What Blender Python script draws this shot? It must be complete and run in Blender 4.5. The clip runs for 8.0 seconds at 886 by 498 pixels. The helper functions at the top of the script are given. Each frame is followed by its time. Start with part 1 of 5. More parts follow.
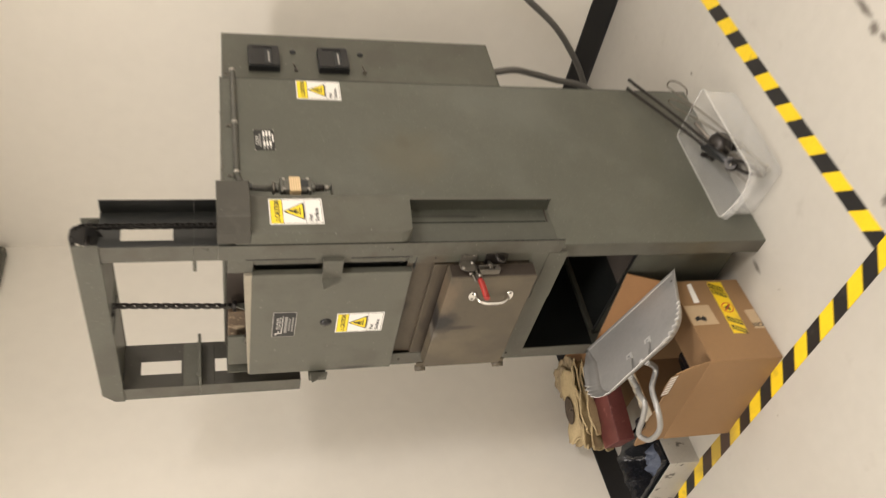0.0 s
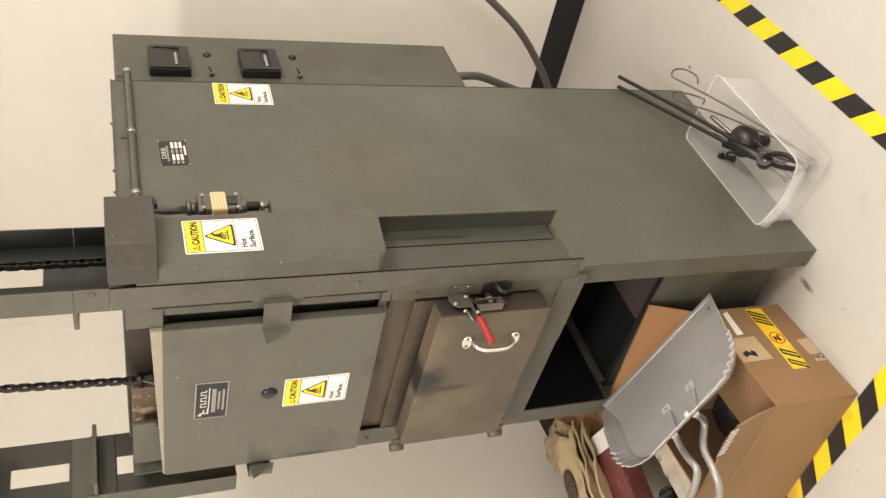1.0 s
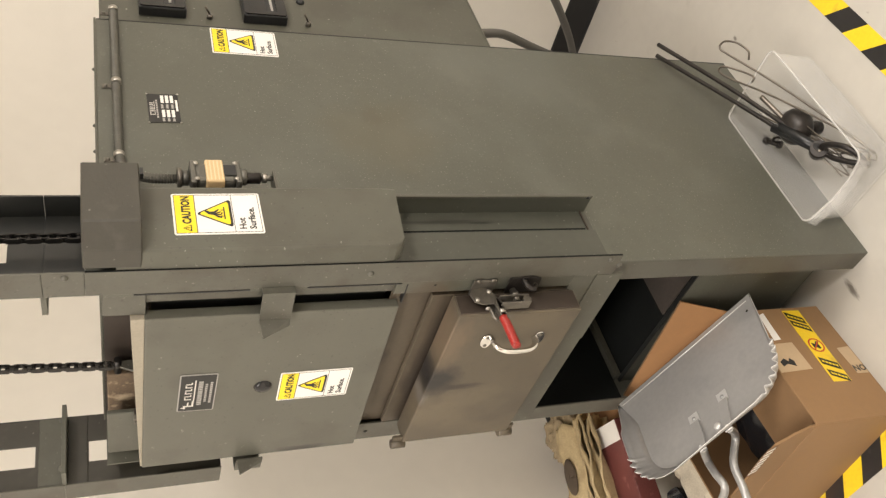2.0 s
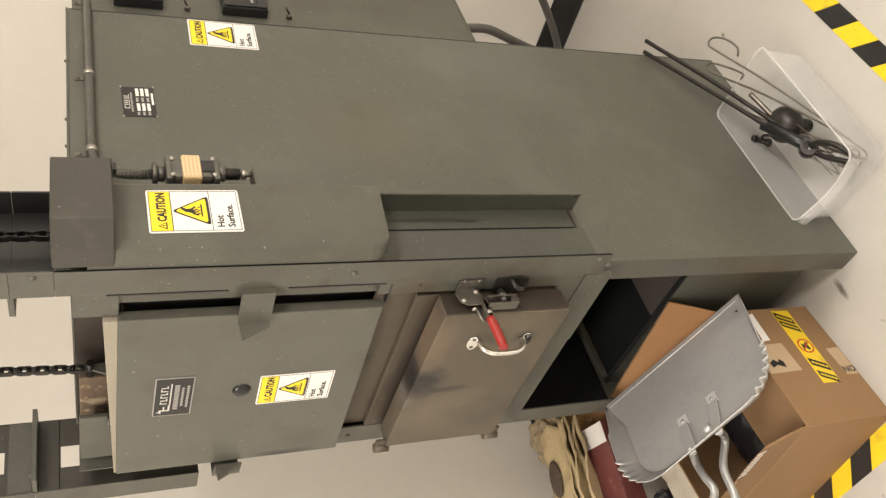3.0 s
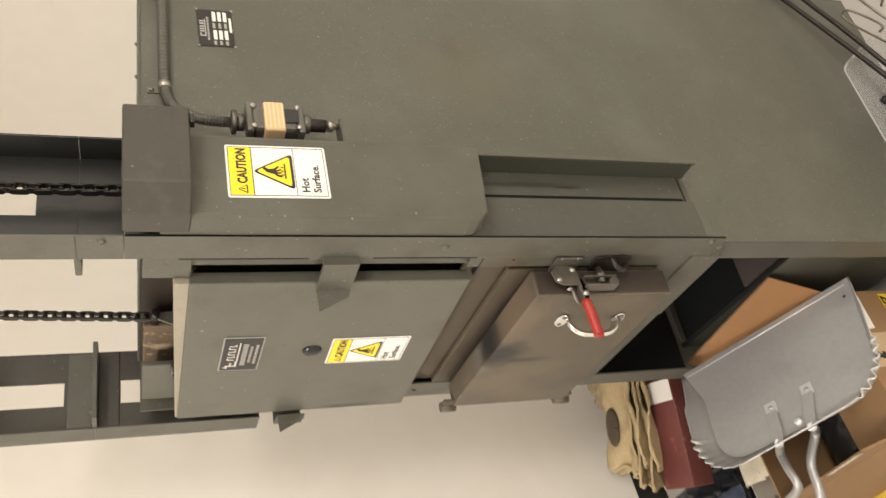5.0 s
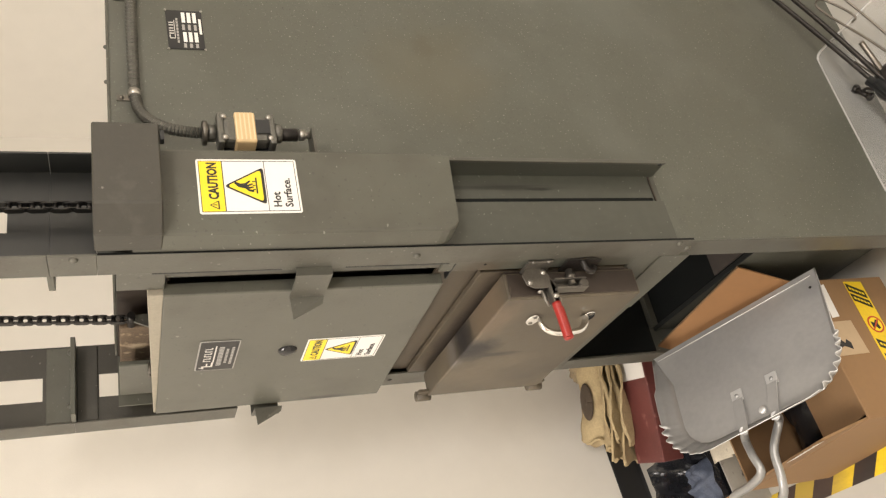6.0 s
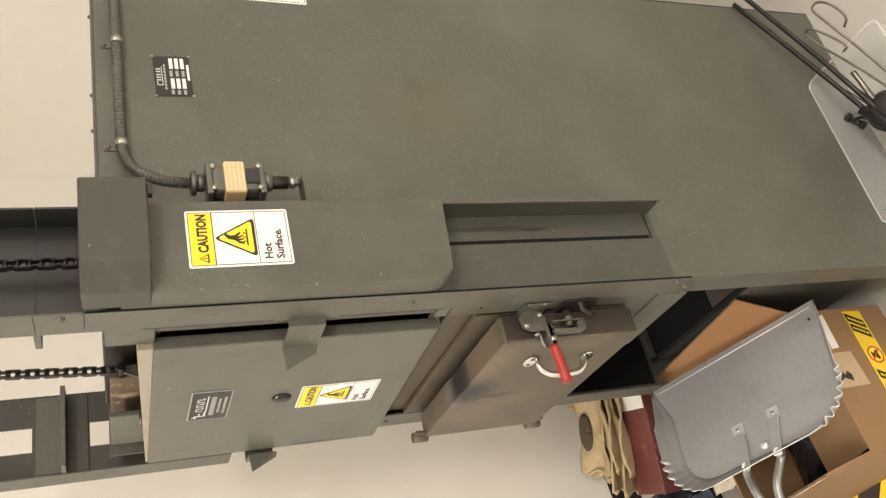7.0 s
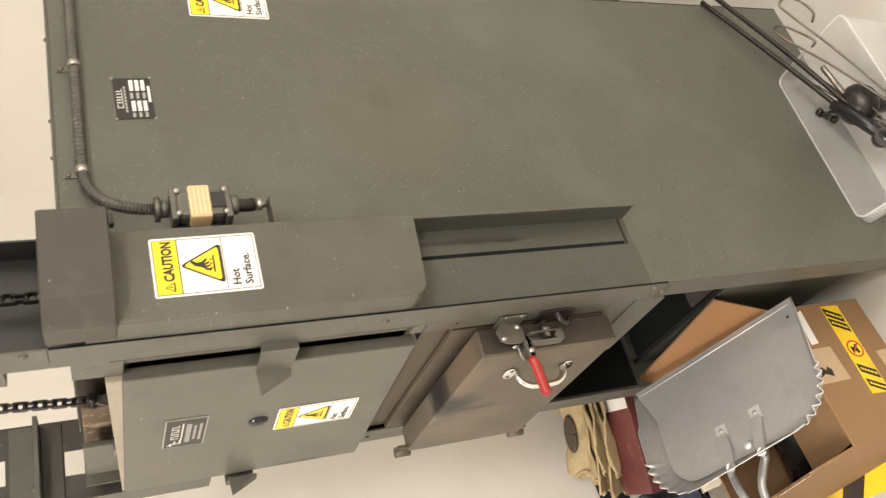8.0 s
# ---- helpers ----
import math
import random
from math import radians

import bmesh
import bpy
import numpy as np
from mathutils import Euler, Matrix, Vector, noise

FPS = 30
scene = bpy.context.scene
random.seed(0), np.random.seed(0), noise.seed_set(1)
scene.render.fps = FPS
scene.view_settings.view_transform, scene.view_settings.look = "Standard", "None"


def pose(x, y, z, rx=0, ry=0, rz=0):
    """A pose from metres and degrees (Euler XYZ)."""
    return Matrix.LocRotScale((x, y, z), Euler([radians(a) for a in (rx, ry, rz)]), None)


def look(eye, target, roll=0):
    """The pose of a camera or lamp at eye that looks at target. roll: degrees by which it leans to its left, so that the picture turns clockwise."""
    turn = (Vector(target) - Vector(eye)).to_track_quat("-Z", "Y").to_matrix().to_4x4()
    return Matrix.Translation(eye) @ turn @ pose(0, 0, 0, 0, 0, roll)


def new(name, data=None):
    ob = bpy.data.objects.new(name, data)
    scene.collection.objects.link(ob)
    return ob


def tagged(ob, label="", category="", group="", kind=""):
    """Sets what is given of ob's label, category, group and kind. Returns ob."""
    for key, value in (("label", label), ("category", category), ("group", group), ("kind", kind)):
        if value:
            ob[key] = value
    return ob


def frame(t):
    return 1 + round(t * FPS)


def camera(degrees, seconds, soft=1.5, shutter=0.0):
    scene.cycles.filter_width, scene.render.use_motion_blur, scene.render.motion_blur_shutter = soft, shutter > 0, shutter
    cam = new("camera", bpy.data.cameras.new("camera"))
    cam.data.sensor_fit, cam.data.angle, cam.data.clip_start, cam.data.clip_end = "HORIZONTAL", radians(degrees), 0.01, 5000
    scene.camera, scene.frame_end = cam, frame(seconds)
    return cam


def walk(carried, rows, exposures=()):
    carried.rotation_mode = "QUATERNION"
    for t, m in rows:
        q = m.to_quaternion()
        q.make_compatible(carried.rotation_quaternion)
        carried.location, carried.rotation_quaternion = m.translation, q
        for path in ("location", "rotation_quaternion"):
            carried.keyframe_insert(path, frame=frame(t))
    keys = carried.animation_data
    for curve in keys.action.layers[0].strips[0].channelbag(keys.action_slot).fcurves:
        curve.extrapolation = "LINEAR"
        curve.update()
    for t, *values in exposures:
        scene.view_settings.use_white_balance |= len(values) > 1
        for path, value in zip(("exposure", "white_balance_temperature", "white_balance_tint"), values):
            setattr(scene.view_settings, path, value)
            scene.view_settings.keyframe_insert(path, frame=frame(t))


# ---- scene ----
cam = camera(55.9, 8.0, soft=1.25, shutter=0.6)
PATH = [
    (0, (1.555, -1.291, 1.499), (0.068, -0.064, 0.968), -91.2),
    (0.3, (1.357, -1.205, 1.467), (-0.112, 0.031, 0.905), -92.3),
    (0.5, (1.233, -1.15, 1.475), (-0.175, 0.13, 0.861), -93.2),
    (1, (1.069, -1.0, 1.465), (-0.251, 0.321, 0.75), -93.2),
    (1.2, (1.034, -0.947, 1.483), (-0.322, 0.331, 0.755), -92.6),
    (2.3, (0.972, -0.793, 1.453), (-0.426, 0.421, 0.698), -91.4),
    (2.5, (0.962, -0.789, 1.454), (-0.42, 0.434, 0.682), -91.2),
    (3, (0.952, -0.785, 1.45), (-0.439, 0.417, 0.662), -91.5),
    (3.5, (0.936, -0.774, 1.448), (-0.461, 0.412, 0.647), -92.3),
    (4, (0.852, -0.717, 1.462), (-0.493, 0.541, 0.681), -92.5),
    (4.5, (0.865, -0.67, 1.483), (-0.559, 0.555, 0.797), -91.1),
    (4.7, (0.885, -0.638, 1.481), (-0.636, 0.482, 0.823), -89.7),
    (5.8, (0.973, -0.543, 1.469), (-0.661, 0.349, 0.738), -91.7),
    (6, (0.975, -0.538, 1.468), (-0.657, 0.356, 0.736), -91.6),
    (6.5, (0.982, -0.518, 1.469), (-0.644, 0.383, 0.731), -92.0),
    (7, (0.98, -0.496, 1.461), (-0.627, 0.431, 0.714), -92.2),
    (7.5, (0.972, -0.488, 1.459), (-0.628, 0.439, 0.697), -93.0),
    (8, (0.983, -0.469, 1.441), (-0.615, 0.442, 0.655), -94.5),
]
walk(cam, [(t, look(eye, target, roll)) for t, eye, target, roll in PATH],
     exposures=[(0.0, -0.24), (0.5, -0.09), (1.0, 0.07), (2.5, -0.05), (3.0, -0.02), (3.5, -0.06), (4.0, -0.04), (4.5, 0.01), (6.0, -0.03), (7.0, 0.01), (7.5, 0.06), (8.0, 0.18)])

# ---- world and light ----
WARM = (1.0, 0.927, 0.872)
world = bpy.data.worlds.new("world")
scene.world = world
world.use_nodes = True
world.node_tree.nodes["Background"].inputs[0].default_value = (1.0, 0.9, 0.78, 1)
world.node_tree.nodes["Background"].inputs[1].default_value = 0.02
scene.view_settings.exposure = 0.0

LAMPS = [(2.9, -0.6, 2.66), (0.0, -1.5, 2.66), (2.5, 0.85, 2.66)]
for (lx, ly, lz), watts in zip(LAMPS, (104.0, 45.0, 33.0)):
    lamp = bpy.data.lights.new("ceiling_lamp", "AREA")
    lamp.shape, lamp.size, lamp.size_y = "RECTANGLE", 1.15, 0.55
    lamp.energy, lamp.color = watts, WARM
    new("ceiling_lamp", lamp).matrix_world = pose(lx, ly, lz)


# ---- materials ----
def mat(name, color, rough=0.5, metal=0.0, var=0.12, scale=12.0, bump=0.0, bscale=200.0, **extra):
    """A painted or plain surface: two scales of colour variation, fine relief."""
    m = bpy.data.materials.new(name)
    m.use_nodes = True
    nt = m.node_tree
    b = nt.nodes["Principled BSDF"]
    b.inputs["Roughness"].default_value = rough
    b.inputs["Metallic"].default_value = metal
    for key, value in extra.items():
        b.inputs[key.replace("_", " ")].default_value = value
    co = nt.nodes.new("ShaderNodeTexCoord")
    n1, n2 = nt.nodes.new("ShaderNodeTexNoise"), nt.nodes.new("ShaderNodeTexNoise")
    n1.inputs["Scale"].default_value, n2.inputs["Scale"].default_value = scale, scale * 11
    n1.inputs["Detail"].default_value = n2.inputs["Detail"].default_value = 4
    add = nt.nodes.new("ShaderNodeMath")
    add.operation = "ADD"
    ramp = nt.nodes.new("ShaderNodeValToRGB")
    lo, hi = [tuple(max(0, min(1, c * k)) for c in color) + (1,) for k in (1 - var, 1 + var)]
    ramp.color_ramp.elements[0].position, ramp.color_ramp.elements[0].color = 0.35, lo
    ramp.color_ramp.elements[1].position, ramp.color_ramp.elements[1].color = 0.65, hi
    half = nt.nodes.new("ShaderNodeMath")
    half.operation, half.inputs[1].default_value = "MULTIPLY", 0.5
    for n in (n1, n2):
        nt.links.new(co.outputs["Object"], n.inputs["Vector"])
    nt.links.new(n1.outputs["Fac"], add.inputs[0])
    nt.links.new(n2.outputs["Fac"], add.inputs[1])
    nt.links.new(add.outputs[0], half.inputs[0])
    nt.links.new(half.outputs[0], ramp.inputs[0])
    nt.links.new(ramp.outputs[0], b.inputs["Base Color"])
    rr = nt.nodes.new("ShaderNodeMapRange")
    rr.inputs["To Min"].default_value, rr.inputs["To Max"].default_value = max(0.02, rough - 0.07), min(1, rough + 0.07)
    nt.links.new(n2.outputs["Fac"], rr.inputs["Value"])
    nt.links.new(rr.outputs[0], b.inputs["Roughness"])
    if bump:
        n3, bp = nt.nodes.new("ShaderNodeTexNoise"), nt.nodes.new("ShaderNodeBump")
        n3.inputs["Scale"].default_value = bscale
        bp.inputs["Strength"].default_value, bp.inputs["Distance"].default_value = bump, 0.002
        nt.links.new(co.outputs["Object"], n3.inputs["Vector"])
        nt.links.new(n3.outputs["Fac"], bp.inputs["Height"])
        nt.links.new(bp.outputs[0], b.inputs["Normal"])
    return m


def overlay(m, color, scale, lo, hi, stretch=(1, 1, 1), detail=3.0, amount=1.0, offset=(0, 0, 0)):
    """Lays noise-shaped marks (stains, specks, scuffs) of another colour over a material's base colour."""
    nt = m.node_tree
    b = nt.nodes["Principled BSDF"]
    src = b.inputs["Base Color"].links[0].from_socket
    co, mp, n = nt.nodes.new("ShaderNodeTexCoord"), nt.nodes.new("ShaderNodeMapping"), nt.nodes.new("ShaderNodeTexNoise")
    mp.inputs["Scale"].default_value, mp.inputs["Location"].default_value = stretch, offset
    n.inputs["Scale"].default_value, n.inputs["Detail"].default_value = scale, detail
    rg, mx = nt.nodes.new("ShaderNodeMapRange"), nt.nodes.new("ShaderNodeMix")
    rg.inputs["From Min"].default_value, rg.inputs["From Max"].default_value = lo, hi
    rg.inputs["To Max"].default_value = amount
    mx.data_type = "RGBA"
    mx.inputs["B"].default_value = (*color, 1)
    nt.links.new(co.outputs["Object"], mp.inputs["Vector"])
    nt.links.new(mp.outputs[0], n.inputs["Vector"])
    nt.links.new(n.outputs["Fac"], rg.inputs["Value"])
    nt.links.new(rg.outputs[0], mx.inputs["Factor"])
    nt.links.new(src, mx.inputs["A"])
    nt.links.new(mx.outputs["Result"], b.inputs["Base Color"])
    return m


def spot(m, color, centre, radius, amount=1.0, rough=0.5):
    """One stain of its own ragged shape round a point, in the material's base colour."""
    nt = m.node_tree
    b = nt.nodes["Principled BSDF"]
    src = b.inputs["Base Color"].links[0].from_socket
    co, mp, n = nt.nodes.new("ShaderNodeTexCoord"), nt.nodes.new("ShaderNodeMapping"), nt.nodes.new("ShaderNodeTexNoise")
    mp.vector_type = "POINT"
    mp.inputs["Location"].default_value = tuple(-c / r for c, r in zip(centre, radius))
    mp.inputs["Scale"].default_value = tuple(1 / r for r in radius)
    ln, ad, rg, mx = (nt.nodes.new(k) for k in ("ShaderNodeVectorMath", "ShaderNodeMath", "ShaderNodeMapRange", "ShaderNodeMix"))
    ln.operation, ad.operation, mx.data_type = "LENGTH", "MULTIPLY_ADD", "RGBA"
    n.inputs["Scale"].default_value, n.inputs["Detail"].default_value = 2.2, 5
    ad.inputs[1].default_value = rough * 2
    rg.inputs["From Min"].default_value, rg.inputs["From Max"].default_value = 1.0 + rough, 0.35 + rough
    rg.inputs["To Max"].default_value = amount
    mx.inputs["B"].default_value = (*color, 1)
    nt.links.new(co.outputs["Object"], mp.inputs["Vector"])
    nt.links.new(mp.outputs[0], ln.inputs[0])
    nt.links.new(mp.outputs[0], n.inputs["Vector"])
    nt.links.new(n.outputs["Fac"], ad.inputs[0])
    nt.links.new(ln.outputs["Value"], ad.inputs[2])
    nt.links.new(ad.outputs[0], rg.inputs["Value"])
    nt.links.new(rg.outputs[0], mx.inputs["Factor"])
    nt.links.new(src, mx.inputs["A"])
    nt.links.new(mx.outputs["Result"], b.inputs["Base Color"])
    return m


GREEN = (0.083, 0.0825, 0.065)
paint = mat("grey_green_paint", GREEN, 0.42, var=0.06, scale=3.0, bump=0.06, bscale=420)
overlay(paint, (0.34, 0.34, 0.30), 150, 0.685, 0.75, amount=0.7)
overlay(paint, (0.062, 0.058, 0.046), 9, 0.48, 0.66, detail=10.0, amount=0.65, offset=(1, 6, 2))
overlay(paint, (0.112, 0.120, 0.096), 5, 0.50, 0.68, detail=7.0, amount=0.5, offset=(6, 0, 2))
overlay(paint, (0.055, 0.052, 0.045), 190, 0.64, 0.70, amount=0.6, offset=(0, 2, 2))
overlay(paint, (0.07, 0.066, 0.056), 26, 0.66, 0.80, amount=0.45, offset=(3, 1, 7))
spot(paint, (0.062, 0.046, 0.030), (-0.030, -0.02, 0.965), (0.045, 0.03, 0.05), 0.8)
side_paint = mat("side_panel_paint", (0.086, 0.088, 0.070), 0.42, var=0.05, scale=2.2, bump=0.05, bscale=420)
overlay(side_paint, (0.30, 0.30, 0.265), 160, 0.70, 0.75, amount=0.6)
overlay(side_paint, (0.16, 0.16, 0.135), 60, 0.66, 0.74, detail=5.0, amount=0.5, offset=(4, 4, 9))
overlay(side_paint, (0.052, 0.050, 0.042), 170, 0.645, 0.70, amount=0.6, offset=(3, 2, 2))
overlay(side_paint, (0.33, 0.33, 0.29), 300, 0.665, 0.72, detail=2.0, amount=0.7, offset=(6, 3, 8))
overlay(side_paint, (0.045, 0.042, 0.036), 280, 0.66, 0.71, detail=2.0, amount=0.7, offset=(2, 9, 4))
overlay(side_paint, (0.066, 0.066, 0.054), 45, 0.55, 0.70, detail=8.0, amount=0.3, offset=(3, 7, 2))
overlay(side_paint, (0.078, 0.078, 0.062), 4, 0.50, 0.66, detail=8.0, amount=0.5, offset=(8, 7, 2))
overlay(side_paint, (0.125, 0.132, 0.112), 1.7, 0.50, 0.62, detail=6.0, amount=0.45, offset=(3, 0.4, 2))
overlay(side_paint, (0.085, 0.08, 0.07), 30, 0.68, 0.79, amount=0.4, offset=(5, 2, 1))
overlay(side_paint, (0.118, 0.120, 0.10), 7, 0.52, 0.72, amount=0.5, offset=(1, 4, 2))
spot(side_paint, (0.092, 0.083, 0.053), (0, 0.33, 0.97), (0.5, 0.13, 0.14), 0.5)
spot(side_paint, (0.070, 0.062, 0.040), (0, 0.38, 0.985), (0.5, 0.035, 0.025), 0.4)
worn = mat("worn_edge_paint", (0.086, 0.084, 0.068), 0.45, var=0.08, scale=6.0, bump=0.08, bscale=300)
overlay(worn, (0.30, 0.29, 0.255), 170, 0.68, 0.74, amount=0.5)
overlay(worn, (0.062, 0.054, 0.041), 14, 0.50, 0.68, detail=10.0, amount=0.65, offset=(2, 2, 2))
overlay(worn, (0.05, 0.046, 0.038), 180, 0.64, 0.70, amount=0.6, offset=(5, 2, 2))
# Darker, mottled paint of the hood and the left post.
hood_paint = mat("dark_hood_paint", (0.046, 0.043, 0.034), 0.46, var=0.1, scale=8.0, bump=0.1, bscale=250)
overlay(hood_paint, (0.040, 0.036, 0.029), 16, 0.50, 0.68, detail=9.0, amount=0.7)
overlay(hood_paint, (0.26, 0.25, 0.22), 150, 0.71, 0.76, amount=0.5)
overlay(hood_paint, (0.085, 0.081, 0.066), 30, 0.62, 0.72, detail=6.0, amount=0.3, offset=(2, 6, 1))
track_paint = mat("track_paint", (0.064, 0.066, 0.053), 0.42, var=0.08, scale=6.0, bump=0.06, bscale=350)
overlay(track_paint, (0.034, 0.032, 0.026), 18, 0.54, 0.72, stretch=(1, 1, 0.25), detail=7.0, amount=0.6)
overlay(track_paint, (0.28, 0.28, 0.25), 160, 0.69, 0.75, amount=0.5)
spot(track_paint, (0.014, 0.013, 0.011), (0.0045, 0.095, 0.85), (0.05, 0.0035, 0.03), 0.95)
spot(track_paint, (0.022, 0.020, 0.017), (0.0045, 0.098, 0.92), (0.05, 0.006, 0.13), 0.7)
# Dark upper channel paint; also carries the shade of recessed faces.
dark_shade_paint = mat("dark_green_shade_paint", (0.017, 0.018, 0.0165), 0.4, var=0.08, scale=6.0)
door_paint = mat("door_paint", (0.098, 0.097, 0.078), 0.42, var=0.05, scale=3.0, bump=0.05, bscale=400)
overlay(door_paint, (0.070, 0.066, 0.052), 10, 0.50, 0.68, detail=10.0, amount=0.55, offset=(1, 1, 5))
overlay(door_paint, (0.05, 0.047, 0.04), 180, 0.65, 0.71, amount=0.5, offset=(1, 1, 5))
overlay(door_paint, (0.34, 0.33, 0.29), 100, 0.71, 0.76, amount=0.5)
spot(door_paint, (0.03, 0.027, 0.024), (-0.47, -0.04, 1.12), (0.012, 0.2, 0.06), 0.9)
brown = mat("heat_browned_paint", (0.086, 0.071, 0.049), 0.5, var=0.10, scale=5.0, bump=0.08, bscale=300)
overlay(brown, (0.145, 0.118, 0.078), 6, 0.50, 0.72, amount=0.6, offset=(0, 3, 1))
overlay(brown, (0.050, 0.040, 0.029), 10, 0.50, 0.68, detail=10.0, amount=0.45, offset=(3, 3, 1))
overlay(brown, (0.045, 0.036, 0.028), 180, 0.66, 0.74, amount=0.5, offset=(3, 3, 1))
spot(brown, (0.145, 0.135, 0.125), (-0.295, -0.05, 0.925), (0.030, 0.05, 0.018), 0.55)
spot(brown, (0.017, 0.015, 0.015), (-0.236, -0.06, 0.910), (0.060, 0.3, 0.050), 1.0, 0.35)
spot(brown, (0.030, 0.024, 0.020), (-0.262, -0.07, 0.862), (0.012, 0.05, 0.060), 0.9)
spot(brown, (0.16, 0.115, 0.075), (-0.120, -0.06, 0.915), (0.09, 0.2, 0.035), 0.6)
lintel_brown = mat("browned_lintel_paint", (0.070, 0.055, 0.037), 0.5, var=0.15, scale=9.0, bump=0.1, bscale=300)
overlay(lintel_brown, (0.030, 0.023, 0.017), 14, 0.52, 0.72, stretch=(0.4, 1, 1), detail=8.0, amount=0.7)
# Darker band along the plate towards the lower door, with two dark patches.
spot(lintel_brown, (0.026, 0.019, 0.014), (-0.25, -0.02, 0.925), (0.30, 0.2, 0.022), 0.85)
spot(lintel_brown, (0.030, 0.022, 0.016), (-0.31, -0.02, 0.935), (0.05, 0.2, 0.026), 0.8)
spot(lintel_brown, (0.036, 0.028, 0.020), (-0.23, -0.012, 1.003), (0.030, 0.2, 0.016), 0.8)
overlay(lintel_brown, (0.13, 0.11, 0.08), 40, 0.66, 0.74, stretch=(0.3, 1, 1), amount=0.6, offset=(2, 2, 2))
# Dark brown for the recesses by the doors and the lower door's end.
brown_side = mat("dark_brown_paint", (0.038, 0.028, 0.021), 0.55, var=0.2, scale=9.0)
# Dull near-black that holds the darkness of the bay in its colour.
interior = mat("interior_shade_black", (0.006, 0.007, 0.0065), 0.75, var=0.2, Specular_IOR_Level=0.2)
interior_brown = mat("rusty_interior", (0.055, 0.045, 0.038), 0.65, var=0.2)
rust = mat("rusty_firebrick", (0.125, 0.088, 0.055), 0.8, var=0.25, scale=25, bump=0.4, bscale=120)
overlay(rust, (0.36, 0.28, 0.18), 55, 0.56, 0.68, amount=0.7)
spot(rust, (0.50, 0.40, 0.27), (-0.36, 0.03, 1.437), (0.014, 0.05, 0.020), 0.8)
pale = mat("pale_insulation", (0.30, 0.27, 0.21), 0.8, var=0.1, scale=20)
wall_mat = mat("wall_paint", (0.85, 0.815, 0.745), 0.6, var=0.02, scale=1.5, bump=0.12, bscale=260)
floor_mat = mat("epoxy_floor", (0.47, 0.448, 0.402), 0.33, var=0.035, scale=2.5, bump=0.03, bscale=60)
overlay(floor_mat, (0.34, 0.31, 0.27), 9, 0.64, 0.78, amount=0.5)
overlay(floor_mat, (0.25, 0.22, 0.19), 34, 0.735, 0.78, amount=0.7, offset=(4, 0, 0))
overlay(floor_mat, (0.43, 0.405, 0.36), 1.6, 0.52, 0.72, amount=0.6, offset=(2, 5, 0))
for sx, sy, rx, ry in ((0.641, 0.18, 0.014, 0.05), (0.628, 0.115, 0.02, 0.022), (0.632, 0.075, 0.012, 0.02), (0.39, -0.212, 0.022, 0.016), (0.068, 0.648, 0.006, 0.009), (-0.083, -0.03, 0.010, 0.03)):
    spot(floor_mat, (0.10, 0.085, 0.07), (sx, sy, 0), (rx, ry, 0.1), 0.85)
ceil_mat = mat("ceiling_tile", (0.78, 0.76, 0.72), 0.8, var=0.03, scale=6)
vinyl = mat("black_vinyl", (0.012, 0.012, 0.013), 0.4, var=0.1)
black = mat("black_plastic", (0.013, 0.014, 0.015), 0.35, var=0.15)
black_gloss = mat("black_glass", (0.01, 0.01, 0.011), 0.12, var=0.1)
chain_mat = mat("oily_chain_steel", (0.03, 0.028, 0.026), 0.38, 0.7, var=0.3, scale=60)
iron = mat("black_forged_iron", (0.024, 0.0205, 0.018), 0.36, 0.4, var=0.3, scale=40, bump=0.2, bscale=200)
wire = mat("bare_wire", (0.19, 0.17, 0.145), 0.35, 0.9, var=0.2, scale=40)
zinc = mat("zinc_steel", (0.40, 0.38, 0.345), 0.33, 0.85, var=0.2, scale=60)
clamp_mat = mat("dull_clamp_steel", (0.150, 0.138, 0.118), 0.40, 0.7, var=0.25, scale=50)
conduit_mat = mat("grey_conduit", (0.115, 0.112, 0.097), 0.36, 0.35, var=0.2, scale=60)
chrome = mat("chrome", (0.80, 0.79, 0.77), 0.07, 1.0, var=0.03)
alu = mat("galvanised_sheet", (0.41, 0.402, 0.388), 0.38, 0.40, var=0.06, scale=9, bump=0.03, bscale=90)
overlay(alu, (0.27, 0.265, 0.265), 12, 0.58, 0.80, amount=0.5)
overlay(alu, (0.12, 0.11, 0.10), 38, 0.74, 0.79, amount=0.7)
alu_edge = mat("bright_cut_edge", (0.66, 0.655, 0.635), 0.34, 0.45, var=0.04)
tube_mat = mat("aluminium_tube", (0.34, 0.34, 0.335), 0.36, 0.55, var=0.08, scale=20)
red = mat("red_vinyl", (0.30, 0.025, 0.02), 0.38, var=0.15, scale=40)
card = mat("corrugated_cardboard", (0.255, 0.150, 0.070), 0.75, var=0.05, scale=8, bump=0.05, bscale=150)
overlay(card, (0.26, 0.15, 0.07), 12, 0.60, 0.80, amount=0.5)
card_in = mat("cardboard_inside", (0.29, 0.150, 0.062), 0.75, var=0.05, scale=8)
card_edge = mat("cardboard_cut_edge", (0.20, 0.12, 0.06), 0.85, var=0.2, scale=60)
kraft = mat("kraft_tape", (0.46, 0.34, 0.21), 0.5, var=0.04)
yellow = mat("yellow_tape", (0.80, 0.56, 0.02), 0.38, var=0.06, scale=14)
overlay(yellow, (0.42, 0.28, 0.04), 22, 0.62, 0.76, amount=0.6)
spot(yellow, (0.24, 0.165, 0.05), (-0.60, -0.33, 0), (0.22, 0.06, 0.1), 0.75)
tape_black = mat("black_tape", (0.017, 0.016, 0.016), 0.42, var=0.2, scale=20)
